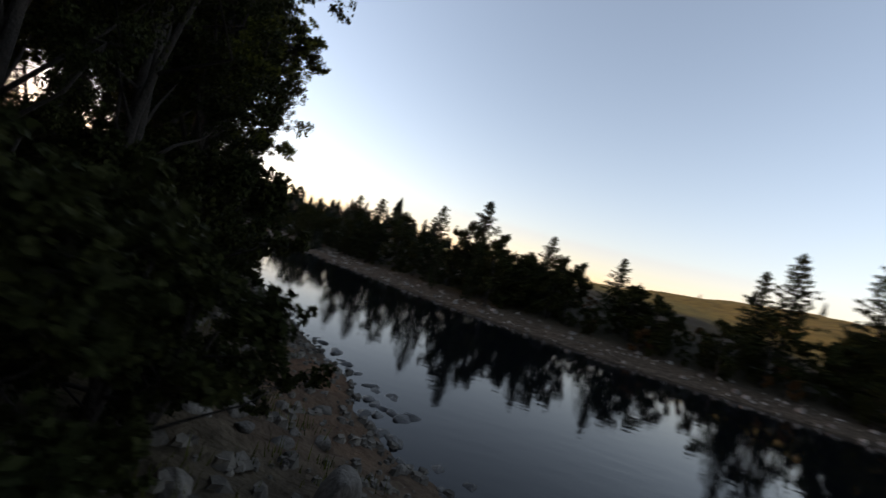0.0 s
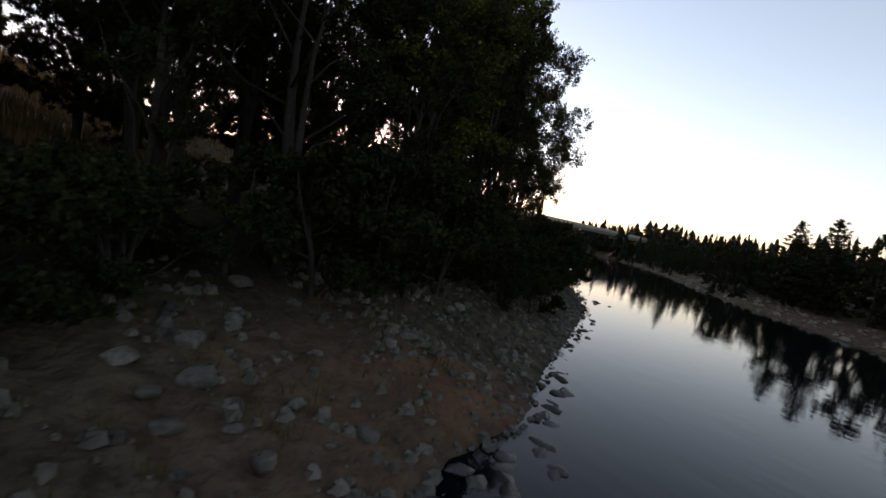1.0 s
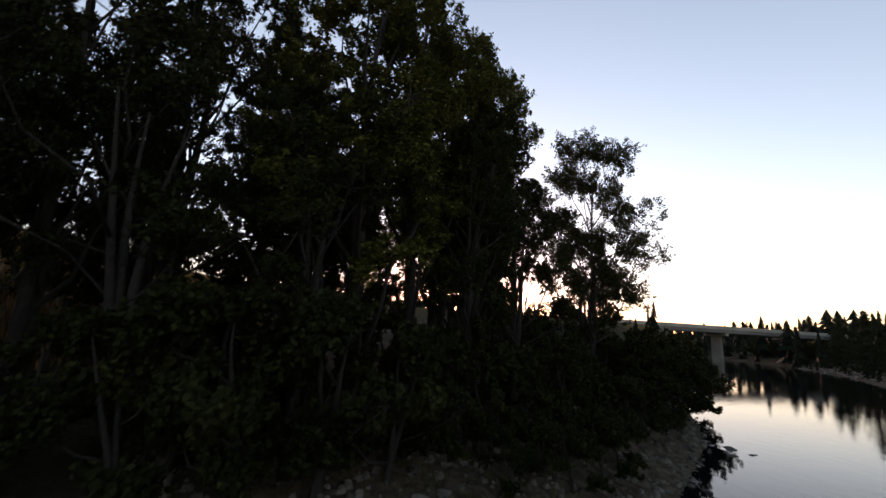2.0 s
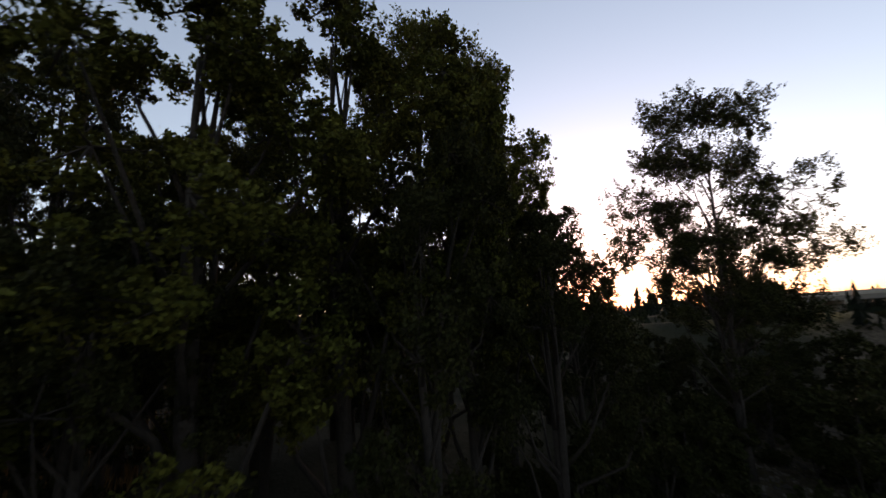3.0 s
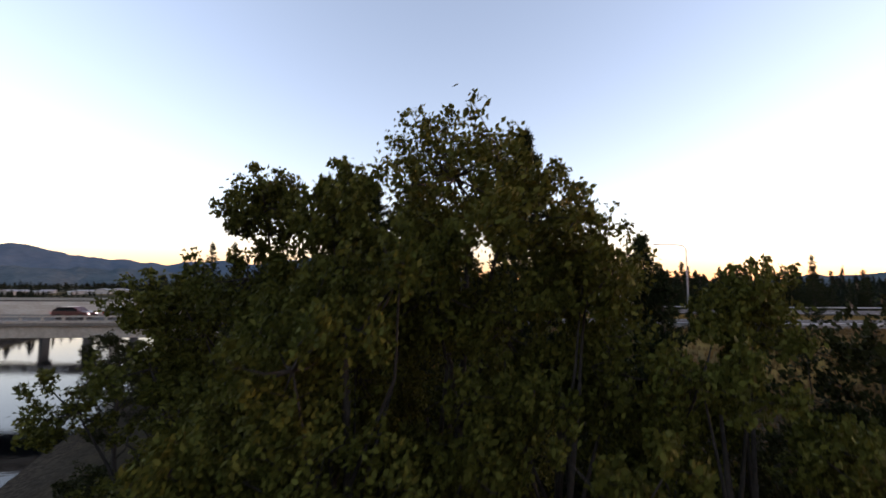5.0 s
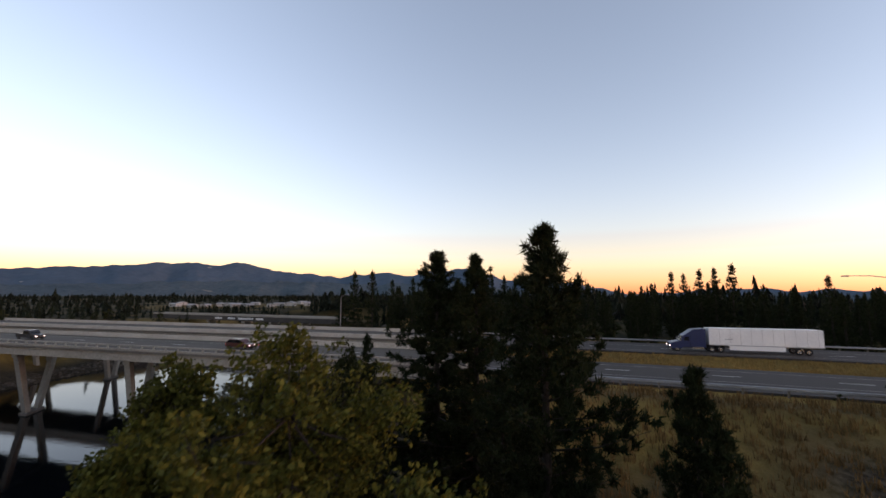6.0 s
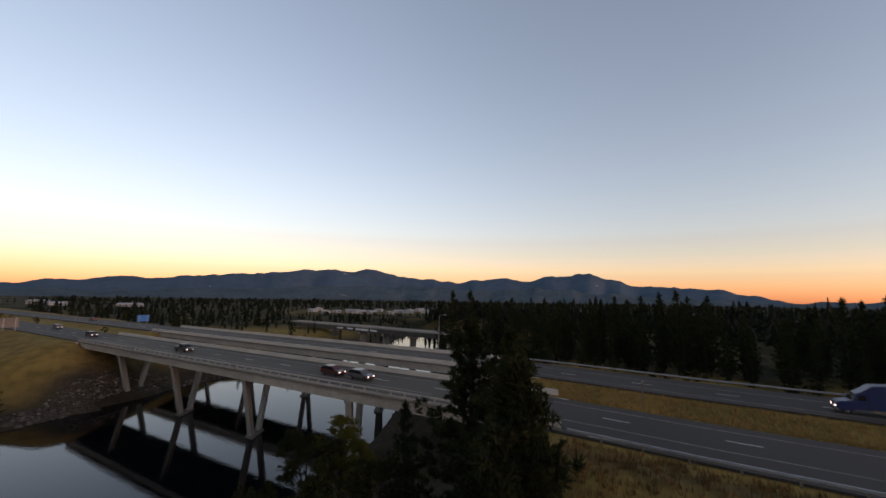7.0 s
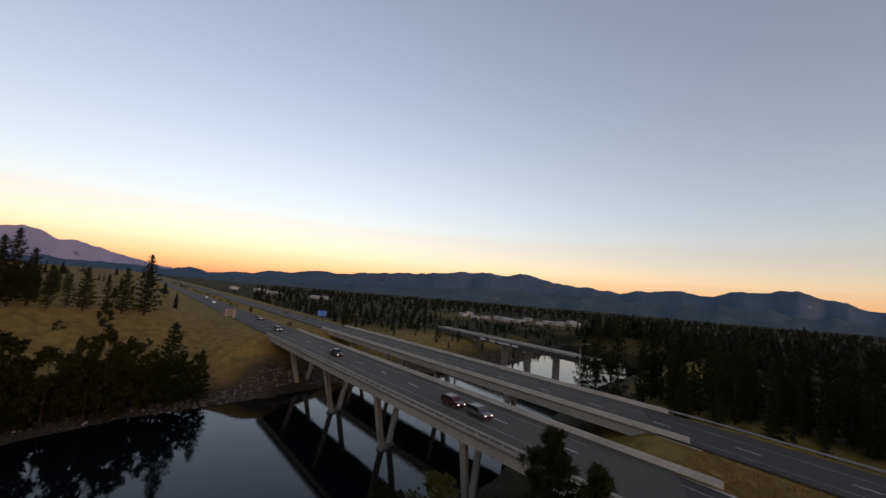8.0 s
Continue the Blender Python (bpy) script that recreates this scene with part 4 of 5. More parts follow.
# dark thickets west of the clump
spots = [(-66.5 - 0.12 * (y - 10) + 3.0 * rs_.randn(), y) for y in np.arange(-22, 92, 2.3)]
scatter([bank_tree, bush, bush, pine_c, bank_tree], spots, 0.32, 0.62, 168)
spots = [(x, y) for x, y in zip(rs_.uniform(-49, -38, 20), rs_.uniform(24, 50, 20))]
scatter([bush, bush, bank_tree], spots, 0.35, 0.75, 169)
spots = [(x, y) for x, y in zip(rs_.uniform(-85, -55, 46), rs_.uniform(-5, 70, 46))]
scatter([bush, bush, bush, pine_c], spots[:28], 0.5, 0.8, 68)
spots = [(x, y) for x, y in zip(rs_.uniform(-58, -38, 12), rs_.uniform(28, 56, 12))]
scatter([bush, bank_tree], spots, 0.6, 0.9, 69)


def far_woods(name, rings, seed, label):
    """Woods too far to count: many small ragged cones in one mesh."""
    rs = np.random.RandomState(seed)
    V, F = [], []
    for a0, a1, r0, r1, n, tall in rings:
        for _ in range(n):
            a, r = radians(rs.uniform(a0, a1)), math.sqrt(rs.uniform(r0 * r0, r1 * r1))
            x, y = -math.sin(a) * r, math.cos(a) * r
            w = (x - HO.x) * HW.x + (y - HO.y) * HW.y
            if -20 < w < 62 or in_water(np.array([x]), np.array([y]))[0]:
                continue
            z, h = height(x, y) - 0.3, tall * rs.uniform(0.35, 1.3) * (1.25 if rs.rand() < 0.1 else 1.0)
            q = math.degrees(math.atan2(-x, y)) % 360
            if 204 < q < 223 and r < 540:
                if r > 385 and rs.rand() < 0.7:
                    continue
                h = min(h, 3.5 + 0.022 * max(385 - r, 0))
            b = h * (rs.uniform(0.24, 0.38) if rs.rand() < 0.35 else rs.uniform(0.12, 0.20))
            tiers = 6 if r < 420 else 4
            for j in range(tiers):
                t0 = 0.04 + 0.90 * j / tiers
                t1 = min(1.0, t0 + 1.7 / tiers)
                o, a0 = len(V), rs.uniform(0, 6.28)
                for k in range(8):
                    q = a0 + 6.28 * k / 8 + rs.uniform(-0.3, 0.3)
                    rr = b * (1.15 - t0) * (rs.uniform(0.8, 1.25) if k % 2 else rs.uniform(0.25, 0.6))
                    V.append((x + rr * math.cos(q), y + rr * math.sin(q), z + h * (t0 + (rs.uniform(-0.05, 0.0) if k % 2 else rs.uniform(0.02, 0.07)))))
                V.append((x + rs.uniform(-0.02, 0.02) * h, y + rs.uniform(-0.02, 0.02) * h, z + h * t1))
                F += [(o + k, o + (k + 1) % 8, o + 8) for k in range(8)]
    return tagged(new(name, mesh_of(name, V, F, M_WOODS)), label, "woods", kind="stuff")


far_woods("far_woods", [(150, 205, 190, 420, 2100, 13), (150, 250, 420, 1300, 7500, 9), (205, 245, 215, 420, 2200, 7), (20, 130, 220, 700, 900, 11), (35, 105, 85, 230, 900, 4.5), (310, 380, 170, 420, 300, 8), (255, 300, 260, 900, 260, 12)], 90, "dark conifer woods stretching away to the hills")

# ---- highway bridges ----
def highway_frame(s, w, z=0.0):
    """A pose whose x runs along the highway, y across it towards the river side."""
    p = road_point(s, w, z)
    return Matrix.Translation(p) @ Matrix((( HU.x, -HW.x, 0, 0), (HU.y, -HW.y, 0, 0), (0, 0, 1, 0), (0, 0, 0, 1)))


PIERS = [0.0, 26.7, 53.4, 80.1]


def leg(x, y_top, y_bot, z_top, z_bot, wide_x, wide_y):
    bm = bmesh.new()
    vs = []
    for z, yc, f in ((z_bot, y_bot, 0.85), (z_top, y_top, 1.0)):
        for sx, sy in ((-1, -1), (1, -1), (1, 1), (-1, 1)):
            vs.append(bm.verts.new((x + sx * wide_x / 2, yc + sy * wide_y / 2 * f, z)))
    for q in ((0, 1, 5, 4), (1, 2, 6, 5), (2, 3, 7, 6), (3, 0, 4, 7), (3, 2, 1, 0), (4, 5, 6, 7)):
        bm.faces.new([vs[i] for i in q])
    bmesh.ops.recalc_face_normals(bm, faces=bm.faces)
    bmesh.ops.bevel(bm, geom=bm.edges[:], offset=0.05, segments=1, affect="EDGES")
    return bm


def skewed(bm):
    """Slants a piece along the river's flow: its ends run askew to the road."""
    for v in bm.verts:
        v.co.x -= SKEW * v.co.y
    return bm


def highway_bridge(name, w0, s0, s1, label):
    """Deck on girders, open concrete rails, caps and V-shaped pairs of legs; ends and piers stand askew."""
    thing = root(name)
    thing.matrix_basis = highway_frame(SKEW * w0, w0)
    z, wide = ROAD_Z, DECK
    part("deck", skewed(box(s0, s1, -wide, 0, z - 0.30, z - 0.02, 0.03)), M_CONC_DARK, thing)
    part("roadway", skewed(box(s0, s1, -wide + 0.34, -0.34, z - 0.02, z + 0.03)), M_DECK, thing, "grey-brown worn road surface")
    for y in np.linspace(-wide + 0.75, -0.75, 6):
        part("girder", skewed(box(s0 + 0.6, s1 - 0.6, y - 0.28, y + 0.28, z - 1.74, z - 0.302, 0.04)), M_CONC, thing)
    for y, solid in ((-0.02, w0 > 0), (-wide + 0.32, True)):
        if solid:
            rail = part("parapet", skewed(box(s0 - 5.0, s1 + 5.0, y - 0.30, y, z + 0.03, z + 0.30, 0.04)), M_CONC_PALE, thing, "solid pale concrete parapet")
            for x in np.arange(s0 - 5.0, s1 + 4.0, 6.0):
                part("parapet_panel", skewed(box(x + 0.01, min(x + 5.99, s1 + 5.0), y - 0.26, y - 0.04, z + 0.301, z + 0.86, 0.03)), M_CONC_PALE, rail)
            continue
        rail = part("parapet", skewed(box(s0, s1, y - 0.28, y - 0.02, z + 0.03, z + 0.34, 0.03)), M_CONC, thing, "pale concrete parapet")
        part("parapet_rail", skewed(box(s0, s1, y - 0.30, y, z + 0.74, z + 0.94, 0.03)), M_CONC, rail)
        for x in (s0 + 0.35, s1 - 0.35):
            part("end_block", skewed(box(x - 0.33, x + 0.33, y - 0.31, y + 0.01, z + 0.031, z + 0.97, 0.03)), M_CONC, rail, "solid concrete end of the parapet")
        post = skewed(box(-0.16, 0.16, y - 0.27, y - 0.03, z + 0.342, z + 0.738, 0.02))
        me = bpy.data.meshes.new("post")
        post.to_mesh(me)
        post.free()
        me.materials.append(M_CONC)
        for x in np.arange(s0 + 1.9, s1 - 1.2, 2.4):
            p = new("rail_post", me)
            p.parent = rail
            p.matrix_basis = pose(x, 0, 0)
    mid = -wide / 2
    for s in PIERS:
        part("pier_cap", skewed(box(s - 0.75, s + 0.75, mid - 5.9, mid + 5.9, z - 2.55, z - 1.742, 0.06)), M_CONC, thing)
        for side in (-1, 1):
            part("pier_leg", skewed(leg(s, mid + side * 4.9, mid + side * 1.0, z - 2.3, -1.2, 1.3, 1.5)), M_CONC, thing)
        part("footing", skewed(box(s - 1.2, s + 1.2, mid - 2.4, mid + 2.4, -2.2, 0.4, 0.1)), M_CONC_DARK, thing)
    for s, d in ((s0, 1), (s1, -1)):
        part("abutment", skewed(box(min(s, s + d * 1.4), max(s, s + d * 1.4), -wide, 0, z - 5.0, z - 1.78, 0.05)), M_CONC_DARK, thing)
        for y in (-0.4, -wide):
            part("wing_wall", skewed(prism([(s, z - 0.31), (s - d * 6.5, z - 0.31), (s - d * 6.5, z - 1.0), (s, z - 4.8)], y, y + 0.4, 0.02)), M_CONC_PALE, thing)
    return tagged(thing, label, "bridge")


highway_bridge("highway_bridge", 0.0, BRIDGE_W, BRIDGE_E, "grey concrete highway bridge on V-shaped legs over the river")
highway_bridge("highway_bridge", FAR_W, BRIDGE_W, BRIDGE_E, "far concrete highway bridge with open rails, parallel to the first")


def ribbon(name, s0, s1, wa, wb, z, mat, step=6.0, thick=0.25):
    """A strip of roadway that follows the highway's line."""
    ss = list(np.arange(s0, s1, step)) + [s1]
    V, F = [], []
    for s in ss:
        for w, dz in ((wa, 0), (wb, 0), (wb, -thick), (wa, -thick)):
            V.append(road_point(s, w, z + dz))
    for i in range(len(ss) - 1):
        for k in range(4):
            F.append((4 * i + k, 4 * i + 4 + k, 4 * i + 4 + (k + 1) % 4, 4 * i + (k + 1) % 4))
    return mesh_of(name, V, F, mat)


roads = []
LANES = ((0.3, 8.6), (FAR_W + 0.3, FAR_W + 6.3))
for wa, _ in LANES:
    off = SKEW * (wa + 7)
    for s0, s1 in ((-420.0, BRIDGE_W + off + 5.5), (BRIDGE_E + off - 5.5, 2400.0)):
        ob = new("road", ribbon("road", s0, s1, wa, wa + DECK - 0.6, ROAD_Z + 0.02, M_ASPH, 6.0 if s0 < 0 else 40.0))
        roads.append(tagged(ob, "dark grey two-lane asphalt carriageway with gravel shoulders", "road", kind="structure"))
for (wa, lane), west in zip(LANES, (roads[0], roads[2])):
    for k in range(-16, 24):
        s = k * 12.19 + 11.0
        corners = ((s, lane - 0.08), (s + 3.05, lane - 0.08), (s + 3.05, lane + 0.08), (s, lane + 0.08))
        d = new("lane_dash", mesh_of("lane_dash", [road_point(*c, ROAD_Z + 0.036) for c in corners], [(0, 1, 2, 3)], M_PAINT))
        d.parent = west
    for w in (lane - 3.7, lane + 3.7):
        e = new("edge_line", ribbon("edge_line", -400, 600, w - 0.07, w + 0.07, ROAD_Z + 0.036, M_EDGE, 6.0, 0.004))
        e.parent = west


def plain_bridge(name, a, b, z, wide, depth, pier_at, label, mat_side, pier_w=2.2, rail=0.85, inset=0.5, marks=()):
    """A deck with a girder and solid rails between two places, on pillars."""
    a, b = Vector(a), Vector(b)
    ln = (b - a).length
    thing = root(name)
    ang = math.atan2(b.y - a.y, b.x - a.x)
    thing.matrix_basis = Matrix.Translation((a.x, a.y, 0)) @ Matrix.Rotation(ang, 4, "Z")
    part("deck", box(0, ln, -wide / 2, wide / 2, z - 0.45, z, 0.04), M_CONC, thing)
    for y in (-wide / 2 + inset, 0, wide / 2 - inset):
        part("girder", box(0.3, ln - 0.3, y - 0.25, y + 0.25, z - 0.45 - depth, z - 0.452, 0.03), mat_side, thing)
    for y in (-wide / 2 + 0.02, wide / 2 - 0.27):
        part("parapet", box(0, ln, y, y + 0.25, z + 0.002, z + rail, 0.03), M_CONC, thing)
    for s in pier_at:
        part("pier_cap", box(s - 0.7, s + 0.7, -wide / 2 + 0.3, wide / 2 - 0.3, z - 1.5 - depth, z - 0.454 - depth, 0.05), M_CONC, thing)
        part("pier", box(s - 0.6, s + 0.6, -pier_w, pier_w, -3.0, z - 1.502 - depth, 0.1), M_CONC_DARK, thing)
    for s, bars in marks:
        for k in range(bars):
            y = wide / 2 - inset + 0.252
            part("text_bar", box(s + k * 0.92, s + k * 0.92 + 0.6, y, y + 0.02, z - 0.75 - depth * 0.55, z - 0.6 - depth * 0.2), M_WHITE, thing, "white painted lettering, unreadable")
    return tagged(thing, label, "bridge")


plain_bridge("river_bridge", (-138, 92), (-137, 226), 13.3, 11, 1.3, (30, 68.5, 105), "long low concrete bridge far down the river", M_CONC_DARK)
plain_bridge("rail_bridge", (40, -140.5), (150, -167), 13.0, 6, 2.0, (20, 37, 53, 75), "old dark steel girder bridge on concrete pillars", M_RUST, 1.6, 0.3, 0.26, ((40.5, 5), (46.5, 10), (57.5, 5), (65.5, 5)))

# ---- rocks of the bank ----
def rock_mesh(name, seed, mat, flat=0.62):
    """A boulder: a rough ball cut by a few planes, so that worn flat faces meet at blunt edges."""
    rs = np.random.RandomState(seed)
    bm = bmesh.new()
    bmesh.ops.create_icosphere(bm, subdivisions=3, radius=0.5)
    off = Vector(rs.uniform(-20, 20, 3))
    cuts = []
    for _ in range(9):
        d = Vector(rs.randn(3)).normalized()
        cuts.append((d, rs.uniform(0.30, 0.42)))
    for v in bm.verts:
        v.co *= 1 + 0.35 * noise.noise(v.co * 1.7 + off)
        for d, k in cuts:
            over = v.co.dot(d) - k
            if over > 0:
                v.co -= d * over * 0.92
        v.co += v.co.normalized() * (0.035 * noise.noise(v.co * 7 + off) + 0.015 * noise.noise(v.co * 16 + off))
        v.co *= 1.15
        v.co.z = max(v.co.z * flat, -0.22)
    me = bpy.data.meshes.new(name)
    bm.to_mesh(me)
    bm.free()
    me.materials.append(mat)
    me.polygons.foreach_set("use_smooth", [True] * len(me.polygons))
    return me


DRY = [rock_mesh("rock", k, M_ROCK, 0.55 + 0.06 * k) for k in range(6)]
SOAKED = [rock_mesh("rock", 20 + k, M_WET, 0.6) for k in range(4)]


def rock(meshes, i, x, y, size, sx=1.0, turn=0.0, sz=1.0, lift=0.0):
    ob = new("rock", meshes[i % len(meshes)])
    z = height(x, y)
    ob.matrix_basis = Matrix.Translation((x, y, max(z, -0.12 * size) + 0.02 * size * sz + lift)) @ Matrix.Rotation(turn, 4, "Z") @ Matrix.Diagonal((size * sx, size, size * sz, 1))
    wet = meshes is SOAKED
    return tagged(ob, "wet dark cobble at the water's edge" if wet else "pale rounded river boulder on the stony bank", "rock", "rocks of the river bank")


rock(DRY, 2, -4.4, 1.6, 0.62, 0.8, 0.4, 1.9, 0.2)
for i, (x, y, size) in enumerate(((-9.1, 8.6, 0.42), (-9.5, 9.3, 0.46), (-9.2, 9.8, 0.36), (-9.9, 9.0, 0.34), (-8.7, 9.1, 0.3), (-5.9, 6.8, 0.46), (-7.0, 4.0, 0.55), (-7.2, 2.8, 0.52), (-11.1, 4.9, 0.5), (-13.2, 2.7, 0.5), (-9.0, 4.6, 0.42), (-6.6, 5.6, 0.34),
                                  (-8.0, 3.8, 0.5), (-5.8, 3.6, 0.42), (-6.5, 3.3, 0.3), (-10.4, 6.2, 0.36), (-12.9, 13.4, 0.5), (-12.4, 12.6, 0.42), (-13.4, 14.2, 0.4), (-11.6, 11.8, 0.4), (-8.3, 6.3, 0.3))):
    rock(DRY, i, x, y, size, 1.2, i * 1.3)
for i, (x, y, size) in enumerate(((-8.3, 14.9, 0.5), (-7.4, 14.1, 0.55), (-5.1, 9.7, 0.42), (-5.2, 11.0, 0.4), (-5.0, 10.6, 0.36), (-5.0, 8.4, 0.4), (-4.4, 10.5, 0.34), (-11.3, 18.9, 0.4), (-3.8, 8.8, 0.6), (-3.5, 9.1, 0.45), (-4.1, 9.0, 0.4), (-4.8, 9.4, 0.4), (-4.5, 9.2, 0.36), (-3.9, 7.2, 0.5),
                                  (-7.4, 13.8, 0.45), (-5.3, 10.9, 0.4), (-4.3, 10.3, 0.3), (-4.3, 7.4, 0.45), (-6.6, 12.6, 0.42), (-6.3, 12.1, 0.36), (-5.9, 11.9, 0.34), (-21.2, 33.4, 0.5), (-20.5, 32.4, 0.4), (-20.0, 33.6, 0.35), (-15.6, 25.8, 0.4), (-14.9, 24.9, 0.35), (-13.6, 22.6, 0.4))):
    rock(SOAKED, i, x, y, size, 1.45, i * 2.1)


def shore_spots(n, lo, hi, seed, start=300, end=360):
    rs = np.random.RandomState(seed)
    out, cum, seg = [], 0.0, []
    for (x0, y0), (x1, y1) in zip(LEFT_BANK, LEFT_BANK[1:]):
        ln = math.hypot(x1 - x0, y1 - y0)
        seg.append((cum, ln, x0, y0, x1, y1))
        cum += ln
    for _ in range(n):
        t, o = rs.uniform(start, end), rs.uniform(lo, hi)
        for c, ln, x0, y0, x1, y1 in seg:
            if c <= t < c + ln:
                q = (t - c) / ln
                out.append((x0 + (x1 - x0) * q - (y1 - y0) / ln * o, y0 + (y1 - y0) * q + (x1 - x0) / ln * o, rs.rand(), rs.rand()))
    return out


for i, (x, y, a, b) in enumerate(shore_spots(120, 0.4, 7.5, 5)):
    rock(DRY, i, x, y, 0.12 + 0.32 * a ** 2.2, 1 + 0.6 * b, 6.28 * b)
for i, (x, y, a, b) in enumerate(shore_spots(80, -0.9, 0.6, 6)):
    rock(SOAKED, i, x, y, 0.10 + 0.30 * a ** 2, 1 + 0.8 * b, 6.28 * b)


def stone_field(name, spots, label, mat, lo, hi, seed):
    """Stones past counting, small and joined in one mesh."""
    rs = np.random.RandomState(seed)
    V, F = [], []
    for x, y, z in spots:
        o, r = len(V), lo + (hi - lo) * rs.rand() ** 2.5
        a = rs.uniform(0, 6.28)
        for k in range(5):
            q = a + 6.28 * k / 5
            V.append((x + r * math.cos(q) * rs.uniform(0.7, 1.2), y + r * math.sin(q) * rs.uniform(0.7, 1.2), z - 0.1 * r))
        for k in range(5):
            q = a + 0.5 + 6.28 * k / 5
            V.append((x + 0.62 * r * math.cos(q) * rs.uniform(0.6, 1.2), y + 0.62 * r * math.sin(q) * rs.uniform(0.6, 1.2), z + r * rs.uniform(0.5, 0.85)))
        F.append(tuple(o + 5 + k for k in range(5)))
        F += [(o + k, o + (k + 1) % 5, o + 5 + (k + 1) % 5, o + 5 + k) for k in range(5)]
    return tagged(new(name, mesh_of(name, V, F, mat)), label, "stones", kind="stuff")


def with_height(pts):
    p = np.array(pts)
    z = land(p[:, 0], p[:, 1])[0]
    return [(x, y, max(h, -0.05)) for (x, y), h in zip(p[:, :2], z)]


stone_field("beach_stones", with_height([(x, y) for x, y, _, _ in shore_spots(5200, -0.3, 8.5, 7)]), "small mixed stones strewn over the beach", M_GRAVEL, 0.03, 0.21, 8)
stone_field("bar_stones", with_height(along_line(RIGHT_BANK, 235, 600, 0.35, 0.2, 8.5, 9)), "pale stones of the far gravel bar", M_BAR, 0.12, 0.5, 10)
stone_field("riprap", with_height(along_line(RIGHT_BANK, 130, 300, 0.12, 0.0, 7.5, 11)), "broken rock piled along the bank by the bridge", M_GRAVEL, 0.2, 0.75, 12)


rs_ = np.random.RandomState(44)
for i, (x, y, a, b) in enumerate(shore_spots(46, 6.8, 9.6, 45, 306, 385)):
    if math.hypot(x + 4.4, y - 1.6) > 2.4 and y > 0.5:
        plant(willow, x, y, 0.5 + 0.4 * a, 6.28 * b)


# ---- dry grass ----
def grass(name, spots, label, lo, hi, mat, seed, width=0.035):
    rs = np.random.RandomState(seed)
    p = np.array(with_height(spots))
    p = np.repeat(p, 6, 0)
    n = len(p)
    p[:, :2] += rs.randn(n, 2) * 0.16
    p[:, 2] -= 0.05
    h = rs.uniform(lo, hi, n)[:, None]
    a = rs.uniform(0, 6.28, n)
    s = np.stack([np.cos(a), np.sin(a), 0 * a], 1) * width
    tip = p + np.concatenate([rs.randn(n, 2) * 0.16, np.ones((n, 1))], 1) * h
    return tagged(new(name, quick_mesh(name, np.stack([p - s, p + s, tip], 1), 3, n, mat)), label, "grass", kind="stuff")


rs_ = np.random.RandomState(15)
spots = [road_point(s, w) for s, w in zip(rs_.uniform(-110, -33, 6500), rs_.uniform(-30, -1.2, 6500))]
grass("verge_grass", [(p.x, p.y) for p in spots], "tall dry straw-coloured grass below the guardrail", 0.35, 1.0, M_STRAW, 16, 0.05)
spots = [road_point(s, w) for s, w in zip(rs_.uniform(-140, -20, 6500), rs_.uniform(15.6, 27.4, 6500))]
grass("median_grass", [(p.x, p.y) for p in spots], "golden dry grass between the carriageways", 0.25, 0.7, M_GOLD, 17, 0.05)
spots = [(x, y) for x, y, a, b in shore_spots(1500, 2.2, 9.0, 18)]
grass("bank_grass", spots, "sparse green weeds among the stones", 0.1, 0.38, M_LEAF, 19, 0.014)


# ---- roadside things ----
def guardrail(s0, s1, w, label):
    thing = root("guardrail")
    V, F, prof = [], [], [(0.0, 0.42), (0.05, 0.47), (0.05, 0.53), (0.0, 0.57), (0.05, 0.61), (0.05, 0.67), (0.0, 0.72), (-0.02, 0.72), (-0.02, 0.42)]
    ss = np.arange(s0, s1 + 0.1, 3.8)
    for s in ss:
        for dw, z in prof:
            V.append(road_point(s, w - dw, ROAD_Z + z))
    n = len(prof)
    for i in range(len(ss) - 1):
        for k in range(n):
            F.append((i * n + k, i * n + n + k, i * n + n + (k + 1) % n, i * n + (k + 1) % n))
    part("rail", mesh_of("rail", V, F, M_STEEL), None, thing, "grey steel beam")
    bm = box(-0.09, 0.09, -0.1, 0.1, -0.9, 0.68, 0.015)
    me = bpy.data.meshes.new("rail_post")
    bm.to_mesh(me)
    bm.free()
    me.materials.append(M_WOODPOST)
    for s in np.arange(s0 + 0.4, s1, 1.9 * 2):
        p = new("rail_post", me)
        p.parent = thing
        q = road_point(s, w + 0.13, ROAD_Z)
        p.matrix_basis = pose(q.x, q.y, q.z)
    return tagged(thing, label, "guardrail")


guardrail(-200.0, BRIDGE_W - 0.5, -0.3, "grey steel guardrail on wooden posts beside the highway")
guardrail(-200.0, BRIDGE_W + SKEW * (FAR_W + DECK) - 1.0, FAR_W + DECK + 0.3, "grey steel guardrail along the far carriageway")


def street_lamp(x, y, z, tall, arm, turn, label):
    thing = root("street_lamp", x, y, z, turn)
    t = Tubes()
    t.add([(0, 0, -0.5), (0, 0, tall * 0.5), (0, 0, tall * 0.93), (arm * 0.12, 0, tall * 0.975), (arm * 0.5, 0, tall * 0.995), (arm, 0, tall)], [0.13, 0.1, 0.075, 0.06, 0.05, 0.04], 8)
    part("pole", t.mesh("pole", M_ROOF), None, thing)
    part("base_plate", box(-0.3, 0.3, -0.3, 0.3, -0.3, 0.25, 0.05), M_CONC, thing)
    part("lamp_head", box(arm - 0.15, arm + 0.65, -0.16, 0.16, tall - 0.12, tall + 0.05, 0.04), M_ROOF, thing, "grey lamp head")
    return tagged(thing, label, "street lamp")


